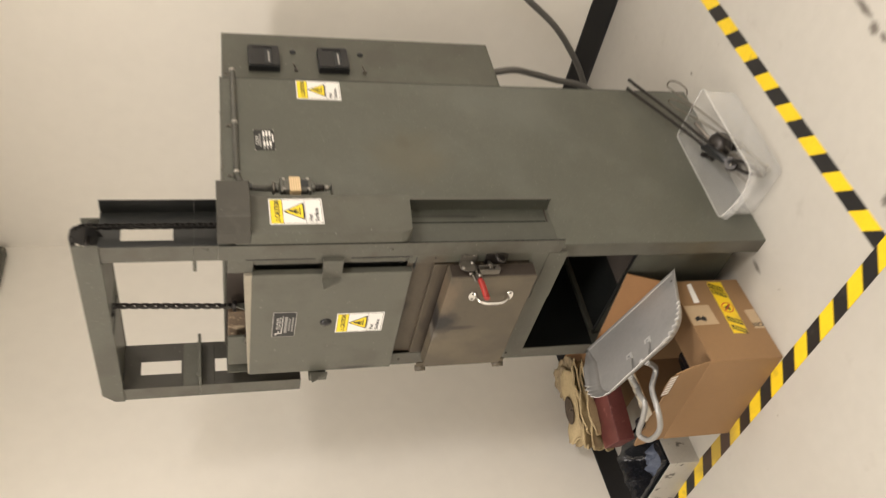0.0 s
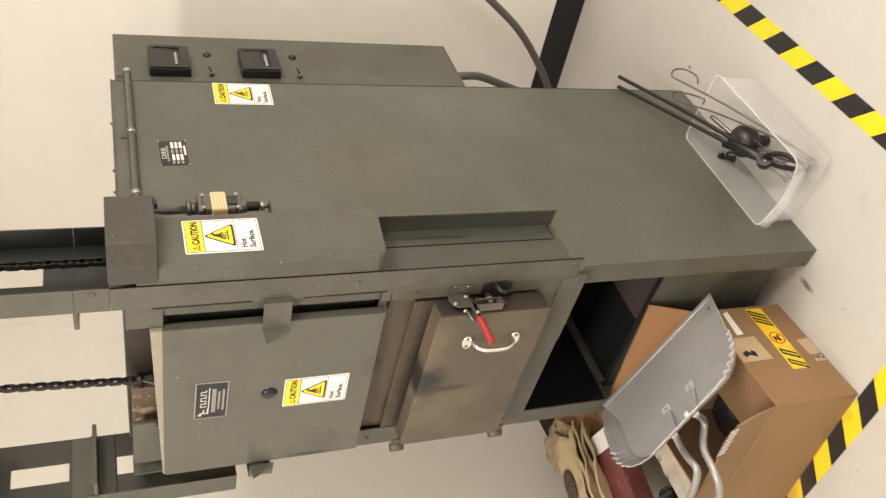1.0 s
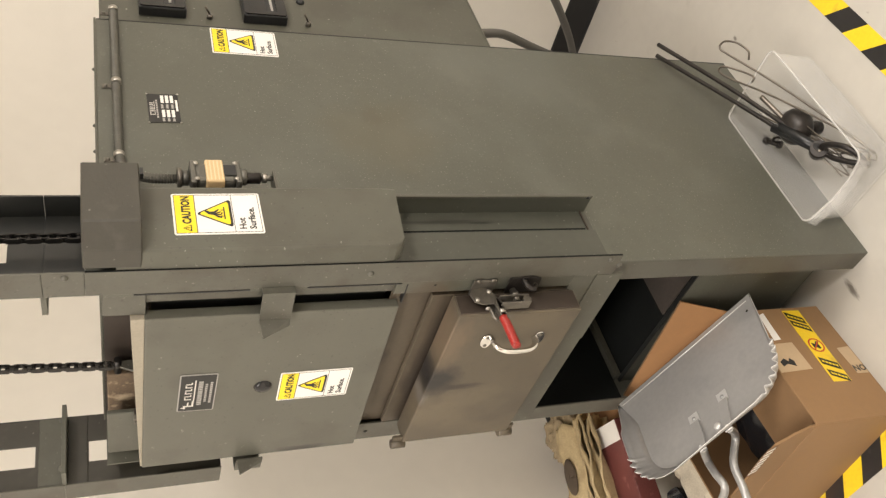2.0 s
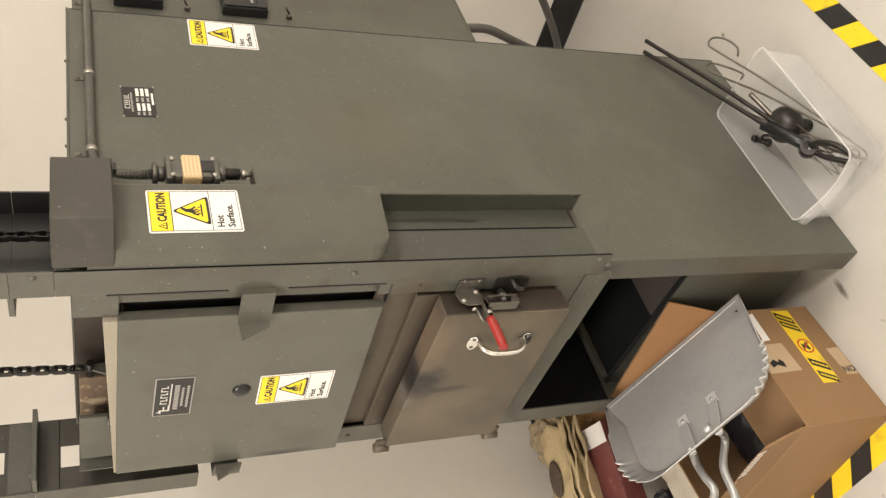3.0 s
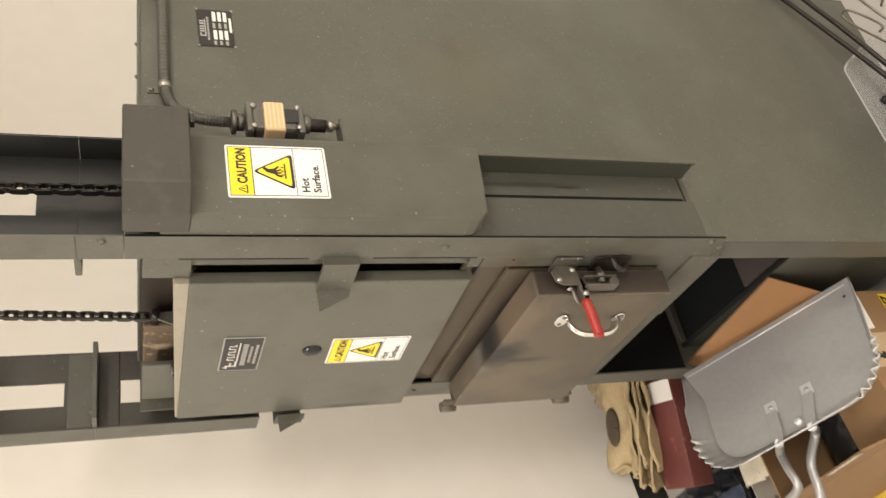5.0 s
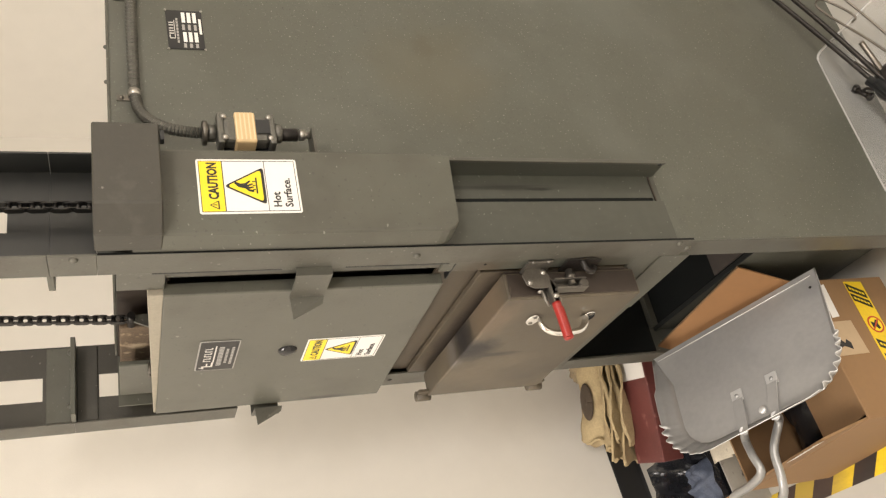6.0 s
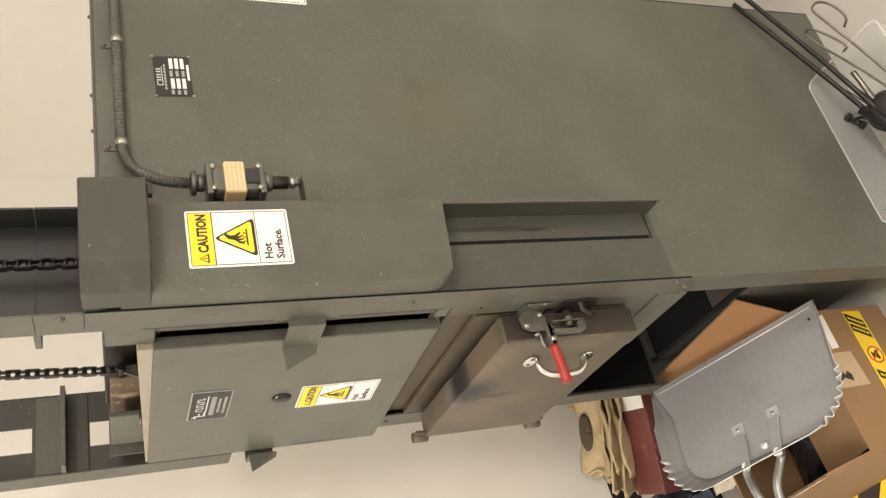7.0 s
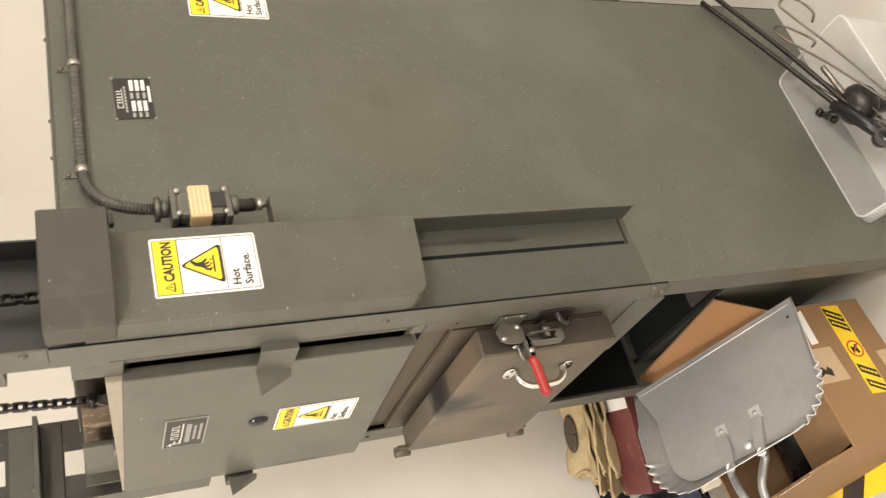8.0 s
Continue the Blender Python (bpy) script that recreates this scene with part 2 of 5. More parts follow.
overlay(tape_black, (0.09, 0.08, 0.07), 22, 0.62, 0.76, amount=0.5)
spot(tape_black, (0.055, 0.030, 0.020), (-0.58, -0.33, 0), (0.26, 0.06, 0.1), 0.8)
label_white = mat("label_white", (0.80, 0.78, 0.74), 0.32, var=0.015)
label_yellow = mat("label_yellow", (0.86, 0.66, 0.02), 0.32, var=0.02)
ink = mat("black_ink", (0.012, 0.012, 0.012), 0.4, var=0.05)
ink_white = mat("white_print", (0.60, 0.58, 0.54), 0.45, var=0.04)
ink_grey = mat("worn_white_print", (0.33, 0.32, 0.30), 0.5, var=0.1, scale=60)
ink_red = mat("red_print", (0.50, 0.06, 0.02), 0.45, var=0.04)
masking = mat("masking_tape", (0.60, 0.44, 0.24), 0.6, var=0.06, scale=60)
masking_line = mat("masking_tape_line", (0.74, 0.56, 0.34), 0.6, var=0.05)
glove_mat = mat("suede_leather", (0.44, 0.345, 0.195), 0.9, var=0.16, scale=16, bump=0.3, bscale=140)
overlay(glove_mat, (0.22, 0.155, 0.085), 9, 0.52, 0.70, amount=0.7)
glove_dark = mat("brown_suede_patch", (0.075, 0.055, 0.038), 0.9, var=0.2, scale=30)
fleece = mat("matted_fleece", (0.30, 0.235, 0.145), 0.95, var=0.3, scale=50, bump=0.6, bscale=160)
maroon = mat("maroon_carton", (0.135, 0.038, 0.034), 0.5, var=0.15, scale=14)
overlay(maroon, (0.30, 0.13, 0.11), 30, 0.64, 0.72, amount=0.6)
paper = mat("dirty_paper", (0.52, 0.47, 0.38), 0.8, var=0.15, scale=25)
overlay(paper, (0.12, 0.10, 0.08), 30, 0.62, 0.70, amount=0.8)
tote_mat = mat("grey_tote_plastic", (0.42, 0.40, 0.36), 0.45, var=0.06, scale=10)
overlay(tote_mat, (0.05, 0.045, 0.04), 26, 0.62, 0.68, amount=0.85)
bag_mat = mat("black_bag_film", (0.012, 0.013, 0.016), 0.22, var=0.2)
cloth_blue = mat("blue_grey_cloth", (0.10, 0.12, 0.17), 0.6, var=0.3, scale=30, bump=0.3, bscale=90)
glow = bpy.data.materials.new("lamp_diffuser")
glow.use_nodes = True
glow.node_tree.nodes["Principled BSDF"].inputs["Emission Color"].default_value = (*WARM, 1)
glow.node_tree.nodes["Principled BSDF"].inputs["Emission Strength"].default_value = 3.0
bin_mat = mat("milky_clear_plastic", (0.84, 0.84, 0.82), 0.30, var=0.015, Alpha=0.16)
overlay(bin_mat, (0.60, 0.58, 0.54), 14, 0.56, 0.72, amount=0.6)
bin_rim = mat("milky_plastic_rim", (0.82, 0.81, 0.78), 0.35, var=0.015, Alpha=0.36)


# ---- mesh helpers ----
def thing(name, at, label, category, group="", kind=""):
    ob = new(name)
    ob.matrix_basis = Matrix.Translation(at)
    ob.empty_display_size = 0.05
    return tagged(ob, label, category, group, kind)


def part(name, bm, material, parent=None, label="", smooth=False):
    """Links a bmesh in world coordinates as one mesh object under its thing."""
    me = bpy.data.meshes.new(name)
    bmesh.ops.recalc_face_normals(bm, faces=bm.faces[:])
    if smooth:
        for f in bm.faces:
            f.smooth = True
    bm.to_mesh(me)
    bm.free()
    me.materials.append(material)
    ob = new(name, me)
    if parent:
        ob.parent = parent
        if not parent.parent and parent.type == "EMPTY":
            ob.matrix_parent_inverse = parent.matrix_basis.inverted()
    return tagged(ob, label) if label else ob


def box(x0, x1, y0, y1, z0, z1, bevel=0.0, bm=None, m=None, seg=2):
    out = bm or bmesh.new()
    tmp = bmesh.new()
    bmesh.ops.create_cube(tmp, size=1)
    for v in tmp.verts:
        v.co = Vector((x0 + (v.co.x + 0.5) * (x1 - x0), y0 + (v.co.y + 0.5) * (y1 - y0), z0 + (v.co.z + 0.5) * (z1 - z0)))
    if bevel:
        bmesh.ops.bevel(tmp, geom=tmp.edges[:], offset=bevel, segments=seg, affect="EDGES", profile=0.5)
    return merge(out, tmp, m)


def merge(out, tmp, m=None):
    if m is not None:
        bmesh.ops.transform(tmp, matrix=m, verts=tmp.verts[:])
    idx = {}
    for v in tmp.verts:
        idx[v] = out.verts.new(v.co)
    for f in tmp.faces:
        nf = out.faces.new([idx[v] for v in f.verts])
        nf.smooth = f.smooth
    tmp.free()
    return out


def prism(poly, depth, m=None, bevel=0.0, bm=None):
    """A flat outline in local x, y pushed out along local z by depth, then placed by m."""
    tmp = bmesh.new()
    low = [tmp.verts.new((x, y, 0)) for x, y in poly]
    high = [tmp.verts.new((x, y, depth)) for x, y in poly]
    tmp.faces.new(low[::-1])
    tmp.faces.new(high)
    for i in range(len(poly)):
        j = (i + 1) % len(poly)
        tmp.faces.new((low[i], low[j], high[j], high[i]))
    if bevel:
        bmesh.ops.bevel(tmp, geom=tmp.edges[:], offset=bevel, segments=1, affect="EDGES")
    return merge(bm or bmesh.new(), tmp, m)


def ring_prism(outer, inner, depth, m=None, bm=None):
    """A frame between two outlines of the same number of corners."""
    tmp = bmesh.new()
    rows = [[tmp.verts.new((x, y, z)) for x, y in poly] for z in (0, depth) for poly in (outer, inner)]
    a, b, c, d = rows
    n = len(outer)
    for i in range(n):
        j = (i + 1) % n
        for p, q in ((a, b), (b, d), (d, c), (c, a)):
            tmp.faces.new((p[i], p[j], q[j], q[i]))
    return merge(bm or bmesh.new(), tmp, m)


def tube(pts, r, seg=10, bm=None, ripple=0.0, closed=False, flat=1.0):
    """A round bar along points; ripple makes the rings of a flexible conduit."""
    out = bm or bmesh.new()
    pts = [Vector(p) for p in pts]
    n = len(pts)
    rings, side = [], None
    for i, p in enumerate(pts):
        if closed:
            d = (pts[(i + 1) % n] - pts[i - 1]).normalized()
        else:
            d = (pts[min(i + 1, n - 1)] - pts[max(i - 1, 0)]).normalized()
        if side is None:
            side = d.orthogonal().normalized()
        side = (side - d * side.dot(d)).normalized()
        up = d.cross(side)
        rr = r * (1 + ripple * (1 if i % 2 else -1))
        rings.append([out.verts.new(p + rr * (math.cos(a) * side + flat * math.sin(a) * up)) for a in (2 * math.pi * k / seg for k in range(seg))])
    last = n if closed else n - 1
    for i in range(last):
        a, b = rings[i], rings[(i + 1) % n]
        for k in range(seg):
            f = out.faces.new((a[k], a[(k + 1) % seg], b[(k + 1) % seg], b[k]))
            f.smooth = ripple == 0.0
    if not closed:
        out.faces.new(rings[0][::-1])
        out.faces.new(rings[-1])
    return out


def curve_pts(ctrl, n=12):
    """Catmull-Rom through control points."""
    c = [Vector(p) for p in ctrl]
    c = [2 * c[0] - c[1]] + c + [2 * c[-1] - c[-2]]
    out = []
    for i in range(1, len(c) - 2):
        p0, p1, p2, p3 = c[i - 1 : i + 3]
        for k in range(n):
            t = k / n
            out.append(0.5 * (2 * p1 + (p2 - p0) * t + (2 * p0 - 5 * p1 + 4 * p2 - p3) * t * t + (3 * p1 - p0 - 3 * p2 + p3) * t ** 3))
    return out + [c[-2]]


def rod(p, q, r, seg=14, bm=None, r2=None):
    """A cylinder or cone from p to q with caps."""
    out = bm or bmesh.new()
    p, q = Vector(p), Vector(q)
    d = (q - p).normalized()
    side = d.orthogonal().normalized()
    up = d.cross(side)
    rings = []
    for c, rad in ((p, r), (q, r if r2 is None else r2)):
        rings.append([out.verts.new(c + rad * (math.cos(a) * side + math.sin(a) * up)) for a in (2 * math.pi * k / seg for k in range(seg))])
    for k in range(seg):
        f = out.faces.new((rings[0][k], rings[0][(k + 1) % seg], rings[1][(k + 1) % seg], rings[1][k]))
        f.smooth = True
    out.faces.new(rings[0][::-1])
    out.faces.new(rings[1])
    return out


def dome(c, axis, r, h, bm=None, seg=12):
    """A round bolt head or button on a surface."""
    out = bm or bmesh.new()
    c, d = Vector(c), Vector(axis).normalized()
    side = d.orthogonal().normalized()
    up = d.cross(side)
    prev = None
    for k in range(5):
        a = k / 4 * math.pi / 2
        rr, hh = r * math.cos(a), h * math.sin(a)
        if k == 4:
            tip = out.verts.new(c + d * h)
            for i in range(seg):
                out.faces.new((prev[i], prev[(i + 1) % seg], tip)).smooth = True
        else:
            ring = [out.verts.new(c + d * hh + rr * (math.cos(t) * side + math.sin(t) * up)) for t in (2 * math.pi * i / seg for i in range(seg))]
            if prev:
                for i in range(seg):
                    out.faces.new((prev[i], prev[(i + 1) % seg], ring[(i + 1) % seg], ring[i])).smooth = True
            prev = ring
    return out


def holed_plate(u0, u1, v0, v1, holes, thick, m):
    """A sheet in local x, y with rectangular holes right through it."""
    us = sorted({u0, u1, *[h for hole in holes for h in hole[:2]]})
    vs = sorted({v0, v1, *[h for hole in holes for h in hole[2:]]})
    cell = lambda i, j: 0 <= i < len(us) - 1 and 0 <= j < len(vs) - 1 and not any(  # noqa: E731
        a <= us[i] and us[i + 1] <= b and c <= vs[j] and vs[j + 1] <= d for a, b, c, d in holes)
    tmp = bmesh.new()
    grid = {}

    def vert(i, j, k):
        if (i, j, k) not in grid:
            grid[i, j, k] = tmp.verts.new((us[i], vs[j], k * thick))
        return grid[i, j, k]

    for i in range(len(us) - 1):
        for j in range(len(vs) - 1):
            if not cell(i, j):
                continue
            for k in (0, 1):
                tmp.faces.new([vert(i + a, j + b, k) for a, b in ((0, 0), (1, 0), (1, 1), (0, 1))])
            for di, dj, e in ((-1, 0, ((0, 0), (0, 1))), (1, 0, ((1, 0), (1, 1))), (0, -1, ((0, 0), (1, 0))), (0, 1, ((0, 1), (1, 1)))):
                if not cell(i + di, j + dj):
                    (a, b), (c, d) = e
                    tmp.faces.new((vert(i + a, j + b, 0), vert(i + c, j + d, 0), vert(i + c, j + d, 1), vert(i + a, j + b, 1)))
    return merge(bmesh.new(), tmp, m)


def sheet(grid_pts, thick, bm=None, smooth=True):
    """A curved sheet through a grid of points, with thickness."""
    out = bm or bmesh.new()
    rows, cols = len(grid_pts), len(grid_pts[0])
    P = [[Vector(p) for p in r] for r in grid_pts]

    def normal(i, j):
        a = P[min(i + 1, rows - 1)][j] - P[max(i - 1, 0)][j]
        b = P[i][min(j + 1, cols - 1)] - P[i][max(j - 1, 0)]
        n = a.cross(b)
        return n.normalized() if n.length > 1e-9 else Vector((0, 0, 1))

    top = [[out.verts.new(P[i][j]) for j in range(cols)] for i in range(rows)]
    low = [[out.verts.new(P[i][j] - normal(i, j) * thick) for j in range(cols)] for i in range(rows)]
    for i in range(rows - 1):
        for j in range(cols - 1):
            for g in (top, low):
                out.faces.new((g[i][j], g[i + 1][j], g[i + 1][j + 1], g[i][j + 1])).smooth = smooth
    for i in range(rows - 1):
        for j in (0, cols - 1):
            out.faces.new((top[i][j], top[i + 1][j], low[i + 1][j], low[i][j]))
    for j in range(cols - 1):
        for i in (0, rows - 1):
            out.faces.new((top[i][j], top[i][j + 1], low[i][j + 1], low[i][j]))
    return out


def lettering(name, text, size, m, material, parent, bold=0.0, squeeze=1.0):
    """Raised print with the built-in font, as a mesh."""
    cu = bpy.data.curves.new(name, "FONT")
    cu.body, cu.size, cu.offset, cu.extrude, cu.resolution_u = text, size, bold, 0.0001, 2
    tmp = bpy.data.objects.new(name, cu)
    scene.collection.objects.link(tmp)
    bpy.context.view_layer.update()
    me = bpy.data.meshes.new_from_object(tmp.evaluated_get(bpy.context.evaluated_depsgraph_get()))
    bpy.data.objects.remove(tmp)
    me.transform(m @ Matrix.Diagonal((squeeze, 1, 1, 1)))
    me.name = name
    me.materials.clear()
    me.materials.append(material)
    ob = new(name, me)
    ob.parent = parent
    if parent.type == "EMPTY":
        ob.matrix_parent_inverse = parent.matrix_basis.inverted()
    return ob


def side_face(x, y, z):
    """Local x to +Y, y to +Z, out along +X."""
    return Matrix(((0, 0, 1, x), (1, 0, 0, y), (0, 1, 0, z), (0, 0, 0, 1)))


def front_face(x, y, z):
    """Local x to +X, y to +Z, out along -Y."""
    return Matrix(((1, 0, 0, x), (0, 0, -1, y), (0, 1, 0, z), (0, 0, 0, 1)))


def rrect(w, h, r, seg=4, x=0.0, y=0.0):
    out = []
    for cx, cy, a0 in ((w - r, h - r, 0), (r, h - r, 90), (r, r, 180), (w - r, r, 270)):
        for k in range(seg + 1):
            a = radians(a0 + 90 * k / seg)
            out.append((x + cx + r * math.cos(a), y + cy + r * math.sin(a)))
    return out


def rect(x0, x1, y0, y1):
    return [(x0, y0), (x1, y0), (x1, y1), (x0, y1)]


# ---- the room ----
# The walls stand a few degrees askew of the furnace; corner at (-1.38, 1.19).
LEFT_A, LEFT_B = Vector((-1.38, 1.19, 0)), Vector((-0.93, -3.0, 0))
BACK_B = Vector((4.9, 1.527, 0))


def wall_slab(name, a, b, h, thick, label):
    d = (b - a).normalized()
    n = Vector((-d.y, d.x, 0)) * thick
    tmp = prism([(a.x, a.y), (b.x, b.y), ((b + n).x, (b + n).y), ((a + n).x, (a + n).y)], h)
    return tagged(part(name, tmp, wall_mat), label, "wall", kind="structure")


def skirting(name, a, b, h, thick):
    """Black cove base: a thin strip with a rounded top and a flared toe."""
    d = (b - a).normalized()
    n = Vector((d.y, -d.x, 0))
    prof = [(0, 0), (thick + 0.006, 0), (thick + 0.003, 0.004), (thick, 0.012), (thick, h - 0.004), (thick - 0.002, h), (0, h)]
    out = bmesh.new()
    ends = [[out.verts.new(p + n * u + Vector((0, 0, v))) for u, v in prof] for p in (a, b)]
    for i in range(len(prof)):
        j = (i + 1) % len(prof)
        out.faces.new((ends[0][i], ends[0][j], ends[1][j], ends[1][i]))
    out.faces.new(ends[0])
    out.faces.new(ends[1][::-1])
    return tagged(part(name, out, vinyl), "black vinyl cove skirting along the white wall", "baseboard", kind="structure")


H = 2.72
wall_slab("wall_left", LEFT_B, LEFT_A, H, 0.12, "off-white painted plaster wall behind the gloves")
wall_slab("wall_back", LEFT_A, BACK_B, H, 0.12, "off-white painted plaster wall behind the furnace")
wall_slab("wall_right", BACK_B, Vector((4.9, -3.0, 0)), H, 0.12, "plain off-white wall")
wall_slab("wall_front", Vector((4.9, -3.0, 0)), LEFT_B, H, 0.12, "plain off-white wall")
tagged(part("floor", box(-1.8, 5.2, -3.2, 1.8, -0.1, 0.0), floor_mat), "glossy off-white epoxy floor with scuffs and specks", "floor", kind="structure")
tagged(part("ceiling", box(-1.8, 5.2, -3.2, 1.8, H, H + 0.1), ceil_mat), "plain white ceiling", "ceiling", kind="structure")
skirting("baseboard", LEFT_B, LEFT_A, 0.092, 0.004)
skirting("baseboard", LEFT_A, BACK_B, 0.098, 0.004)

for lx, ly, lz in LAMPS:
    fixture = thing("ceiling_light", (lx, ly, H - 0.01), "flat white ceiling light panel, switched on", "ceiling light", "ceiling lights")
    part("frame", ring_prism(rect(lx - 0.62, lx + 0.62, ly - 0.32, ly + 0.32), rect(lx - 0.58, lx + 0.58, ly - 0.28, ly + 0.28), 0.03, Matrix.Translation((0, 0, H - 0.03))), ceil_mat, fixture)
    part("diffuser", box(lx - 0.578, lx + 0.578, ly - 0.278, ly + 0.278, H - 0.02, H - 0.012), glow, fixture, "glowing white diffuser")


# ---- hazard tape on the floor ----
def hazard_tape(a, b, width, phase, slant, first_black, label):
    a, b = Vector(a), Vector(b)
    d = (b - a).normalized()
    n = Vector((-d.y, d.x, 0))
    length, step = (b - a).length, 0.0669
    t = thing("hazard_tape", a, label, "floor tape", "hazard tape round the furnace", "")
    cuts = []
    s = phase - 40 * step
    while s < length + step:
        if s > -step:
            cuts.append(s)
        s += step
    for i, s in enumerate(cuts):
        lo, hi = s, s + step
        poly = []
        for off, side in ((lo, -1), (hi, -1), (hi, 1), (lo, 1)):
            along = min(max(off + side * slant * width / 2, 0.0), length)
            q = a + d * along + n * side * width / 2
            poly.append((q.x, q.y))
        if (Vector(poly[0]) - Vector(poly[1])).length < 1e-4 and (Vector(poly[2]) - Vector(poly[3])).length < 1e-4:
            continue
        is_black = (round((s - phase) / step) % 2 == 0) == first_black
        part("stripe", prism(poly, 0.0009, Matrix.Translation((0, 0, 0.0003))), tape_black if is_black else yellow, t)
    return t


hazard_tape((0.3137, -0.2725, 0), (0.2685, 1.14, 0), 0.049, -0.0325, 0.88, True, "yellow and black striped hazard tape beside the furnace")
hazard_tape((0.345, -0.2982, 0), (-1.16, -0.3562, 0), 0.052, 0.062, 0.85, True, "scuffed yellow and black striped hazard tape in front of the carton")

# ---- furnace ----
furnace = thing("box_furnace", (-0.255, 0.31, 0), "tall grey-green steel box furnace with chain-hoisted door and open bay", "furnace")
F = furnace
TOP = 1.468
# sheet-metal shell
part("side_panel", prism([(0, 0), (0.634, 0), (0.634, TOP), (0, TOP)], 0.003, side_face(-0.003, 0.0, 0.0)), side_paint, F, "wide grey-green side panel with a brown heat stain")
part("side_panel", box(-0.51, -0.507, -0.018, 0.634, 0, TOP), paint, F)
part("back_panel", box(-0.507, -0.003, 0.631, 0.634, 0, TOP), paint, F)
lid = part("top_panel", box(-0.512, 0.002, 0.078, 0.637, TOP, TOP + 0.004, 0.001), paint, F)
for y in (0.30, 0.365, 0.52):
    part("screw", dome((-0.03, y, TOP + 0.004), (0, 0, 1), 0.0032, 0.004), worn, lid)
# Black strip stands for the seam and the shadow beside it.
part("panel_seam_shadow", box(-0.003, 0.0006, 0.6342, 0.6362, 0.0, TOP - 0.001), black, F, "thin black strip for seam and shadow at the side panel's edge")
# lower corner legs and toe
part("corner_flange", box(-0.052, -0.0032, -0.0005, 0.003, 0, 0.622, 0.0008), worn, F)
part("toe_panel", box(-0.505, -0.045, 0.05, 0.053, 0.024, 0.337), paint, F)
part("toe_lip", box(-0.505, -0.045, 0.046, 0.056, 0.337, 0.341, 0.001), dark_shade_paint, F)
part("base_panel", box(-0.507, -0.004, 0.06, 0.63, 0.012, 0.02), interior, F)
# storage bay: near-black lining, its inner shade put into the colour
bay = part("bay_floor", box(-0.506, -0.004, 0.053, 0.63, 0.333, 0.3368), interior, F, "floor of the open storage bay, its shade painted near-black")
part("bay_plate", box(-0.26, -0.006, 0.06, 0.5, 0.337, 0.341), interior_brown, bay)
part("bay_angle", box(-0.5055, -0.488, 0.055, 0.6, 0.337, 0.352, 0.001), paint, bay)
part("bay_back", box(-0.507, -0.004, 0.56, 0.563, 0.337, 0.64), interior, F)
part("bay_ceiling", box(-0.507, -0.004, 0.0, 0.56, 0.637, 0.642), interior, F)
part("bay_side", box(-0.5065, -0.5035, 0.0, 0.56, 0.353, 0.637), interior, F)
# front framing
part("front_leg", box(-0.511, -0.462, -0.022, -0.018, 0.335, 0.606, 0.0008), worn, F)
part("front_plate", box(-0.511, -0.006, -0.022, -0.018, 0.606, 0.705, 0.0008), paint, F)
part("hearth_front", box(-0.470, -0.030, -0.004, 0.0, 0.69, 0.99), brown_side, F, "dark brown hearth opening behind the lower door")
part("front_seam", box(-0.2, -0.006, -0.0245, -0.0222, 0.606, 0.66, 0.0006), paint, F)
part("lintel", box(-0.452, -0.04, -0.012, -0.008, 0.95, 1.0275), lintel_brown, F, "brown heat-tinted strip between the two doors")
part("front_jamb", box(-0.511, -0.452, -0.022, -0.018, 0.705, 1.03, 0.0008), worn, F)
part("front_jamb", box(-0.036, -0.006, -0.022, -0.018, 0.705, 1.03, 0.0008), paint, F)
part("hearth_plate", box(-0.450, -0.046, -0.0215, -0.0125, 0.700, 0.958, 0.0012), lintel_brown, F, "browned plate with a highlight painted on its upper edge behind the lower door")
# Lighter strip paints the light caught by the plate's upper edge.
part("plate_edge_highlight", box(-0.449, -0.047, -0.0222, -0.0140, 0.9565, 0.9590, 0.0004), brown, F)
part("bolt", dome((-0.482, -0.022, 0.985), (0, -1, 0), 0.0045, 0.002), iron, F)
part("bolt", dome((-0.482, -0.022, 0.655), (0, -1, 0), 0.0045, 0.002), iron, F)
part("bolt", dome((-0.018, -0.022, 0.962), (0, -1, 0), 0.0025, 0.0015), iron, F)
part("upper_front", box(-0.511, -0.100, -0.010, -0.006, 1.03, 1.408), paint, F)
part("guide_recess", box(-0.036, -0.0125, -0.0150, -0.0122, 1.012, 1.408), worn, F, "recessed guide plate beside the lifting door")
# Dark plate behind the gap paints the shade beside the door.
part("guide_gap_shade", box(-0.100, -0.0362, 0.004, 0.008, 1.03, 1.408), dark_shade_paint, F, "dark plate painting the shade between guide plate and door")
part("guide_line", box(-0.0600, -0.0128, -0.0226, -0.0121, 1.0095, 1.0118, 0.0003), black, F)
part("guide_slot", box(-0.0105, -0.0075, -0.0235, -0.0225, 1.022, 1.175, 0.0003), black, F)
part("guide_slot", box(-0.0105, -0.0075, -0.0235, -0.0225, 1.262, 1.425, 0.0003), black, F)
part("guide_edge", box(-0.0125, -0.006, -0.0222, -0.011, 1.03, TOP - 0.002, 0.0005), paint, F)
# fittings between door top and lid
part("vestibule_block", box(-0.060, -0.006, -0.020, 0.04, 1.408, TOP - 0.0005, 0.0015), worn, F)
part("vestibule_recess", box(-0.500, -0.062, 0.072, 0.076, 1.40, TOP - 0.001), brown_side, F, "dark brown slot above the door")
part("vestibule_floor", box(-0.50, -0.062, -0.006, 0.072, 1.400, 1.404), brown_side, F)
part("firebrick", box(-0.435, -0.288, 0.030, 0.050, 1.4045, TOP - 0.004, 0.003), rust, F, "rust-stained firebrick above the door")
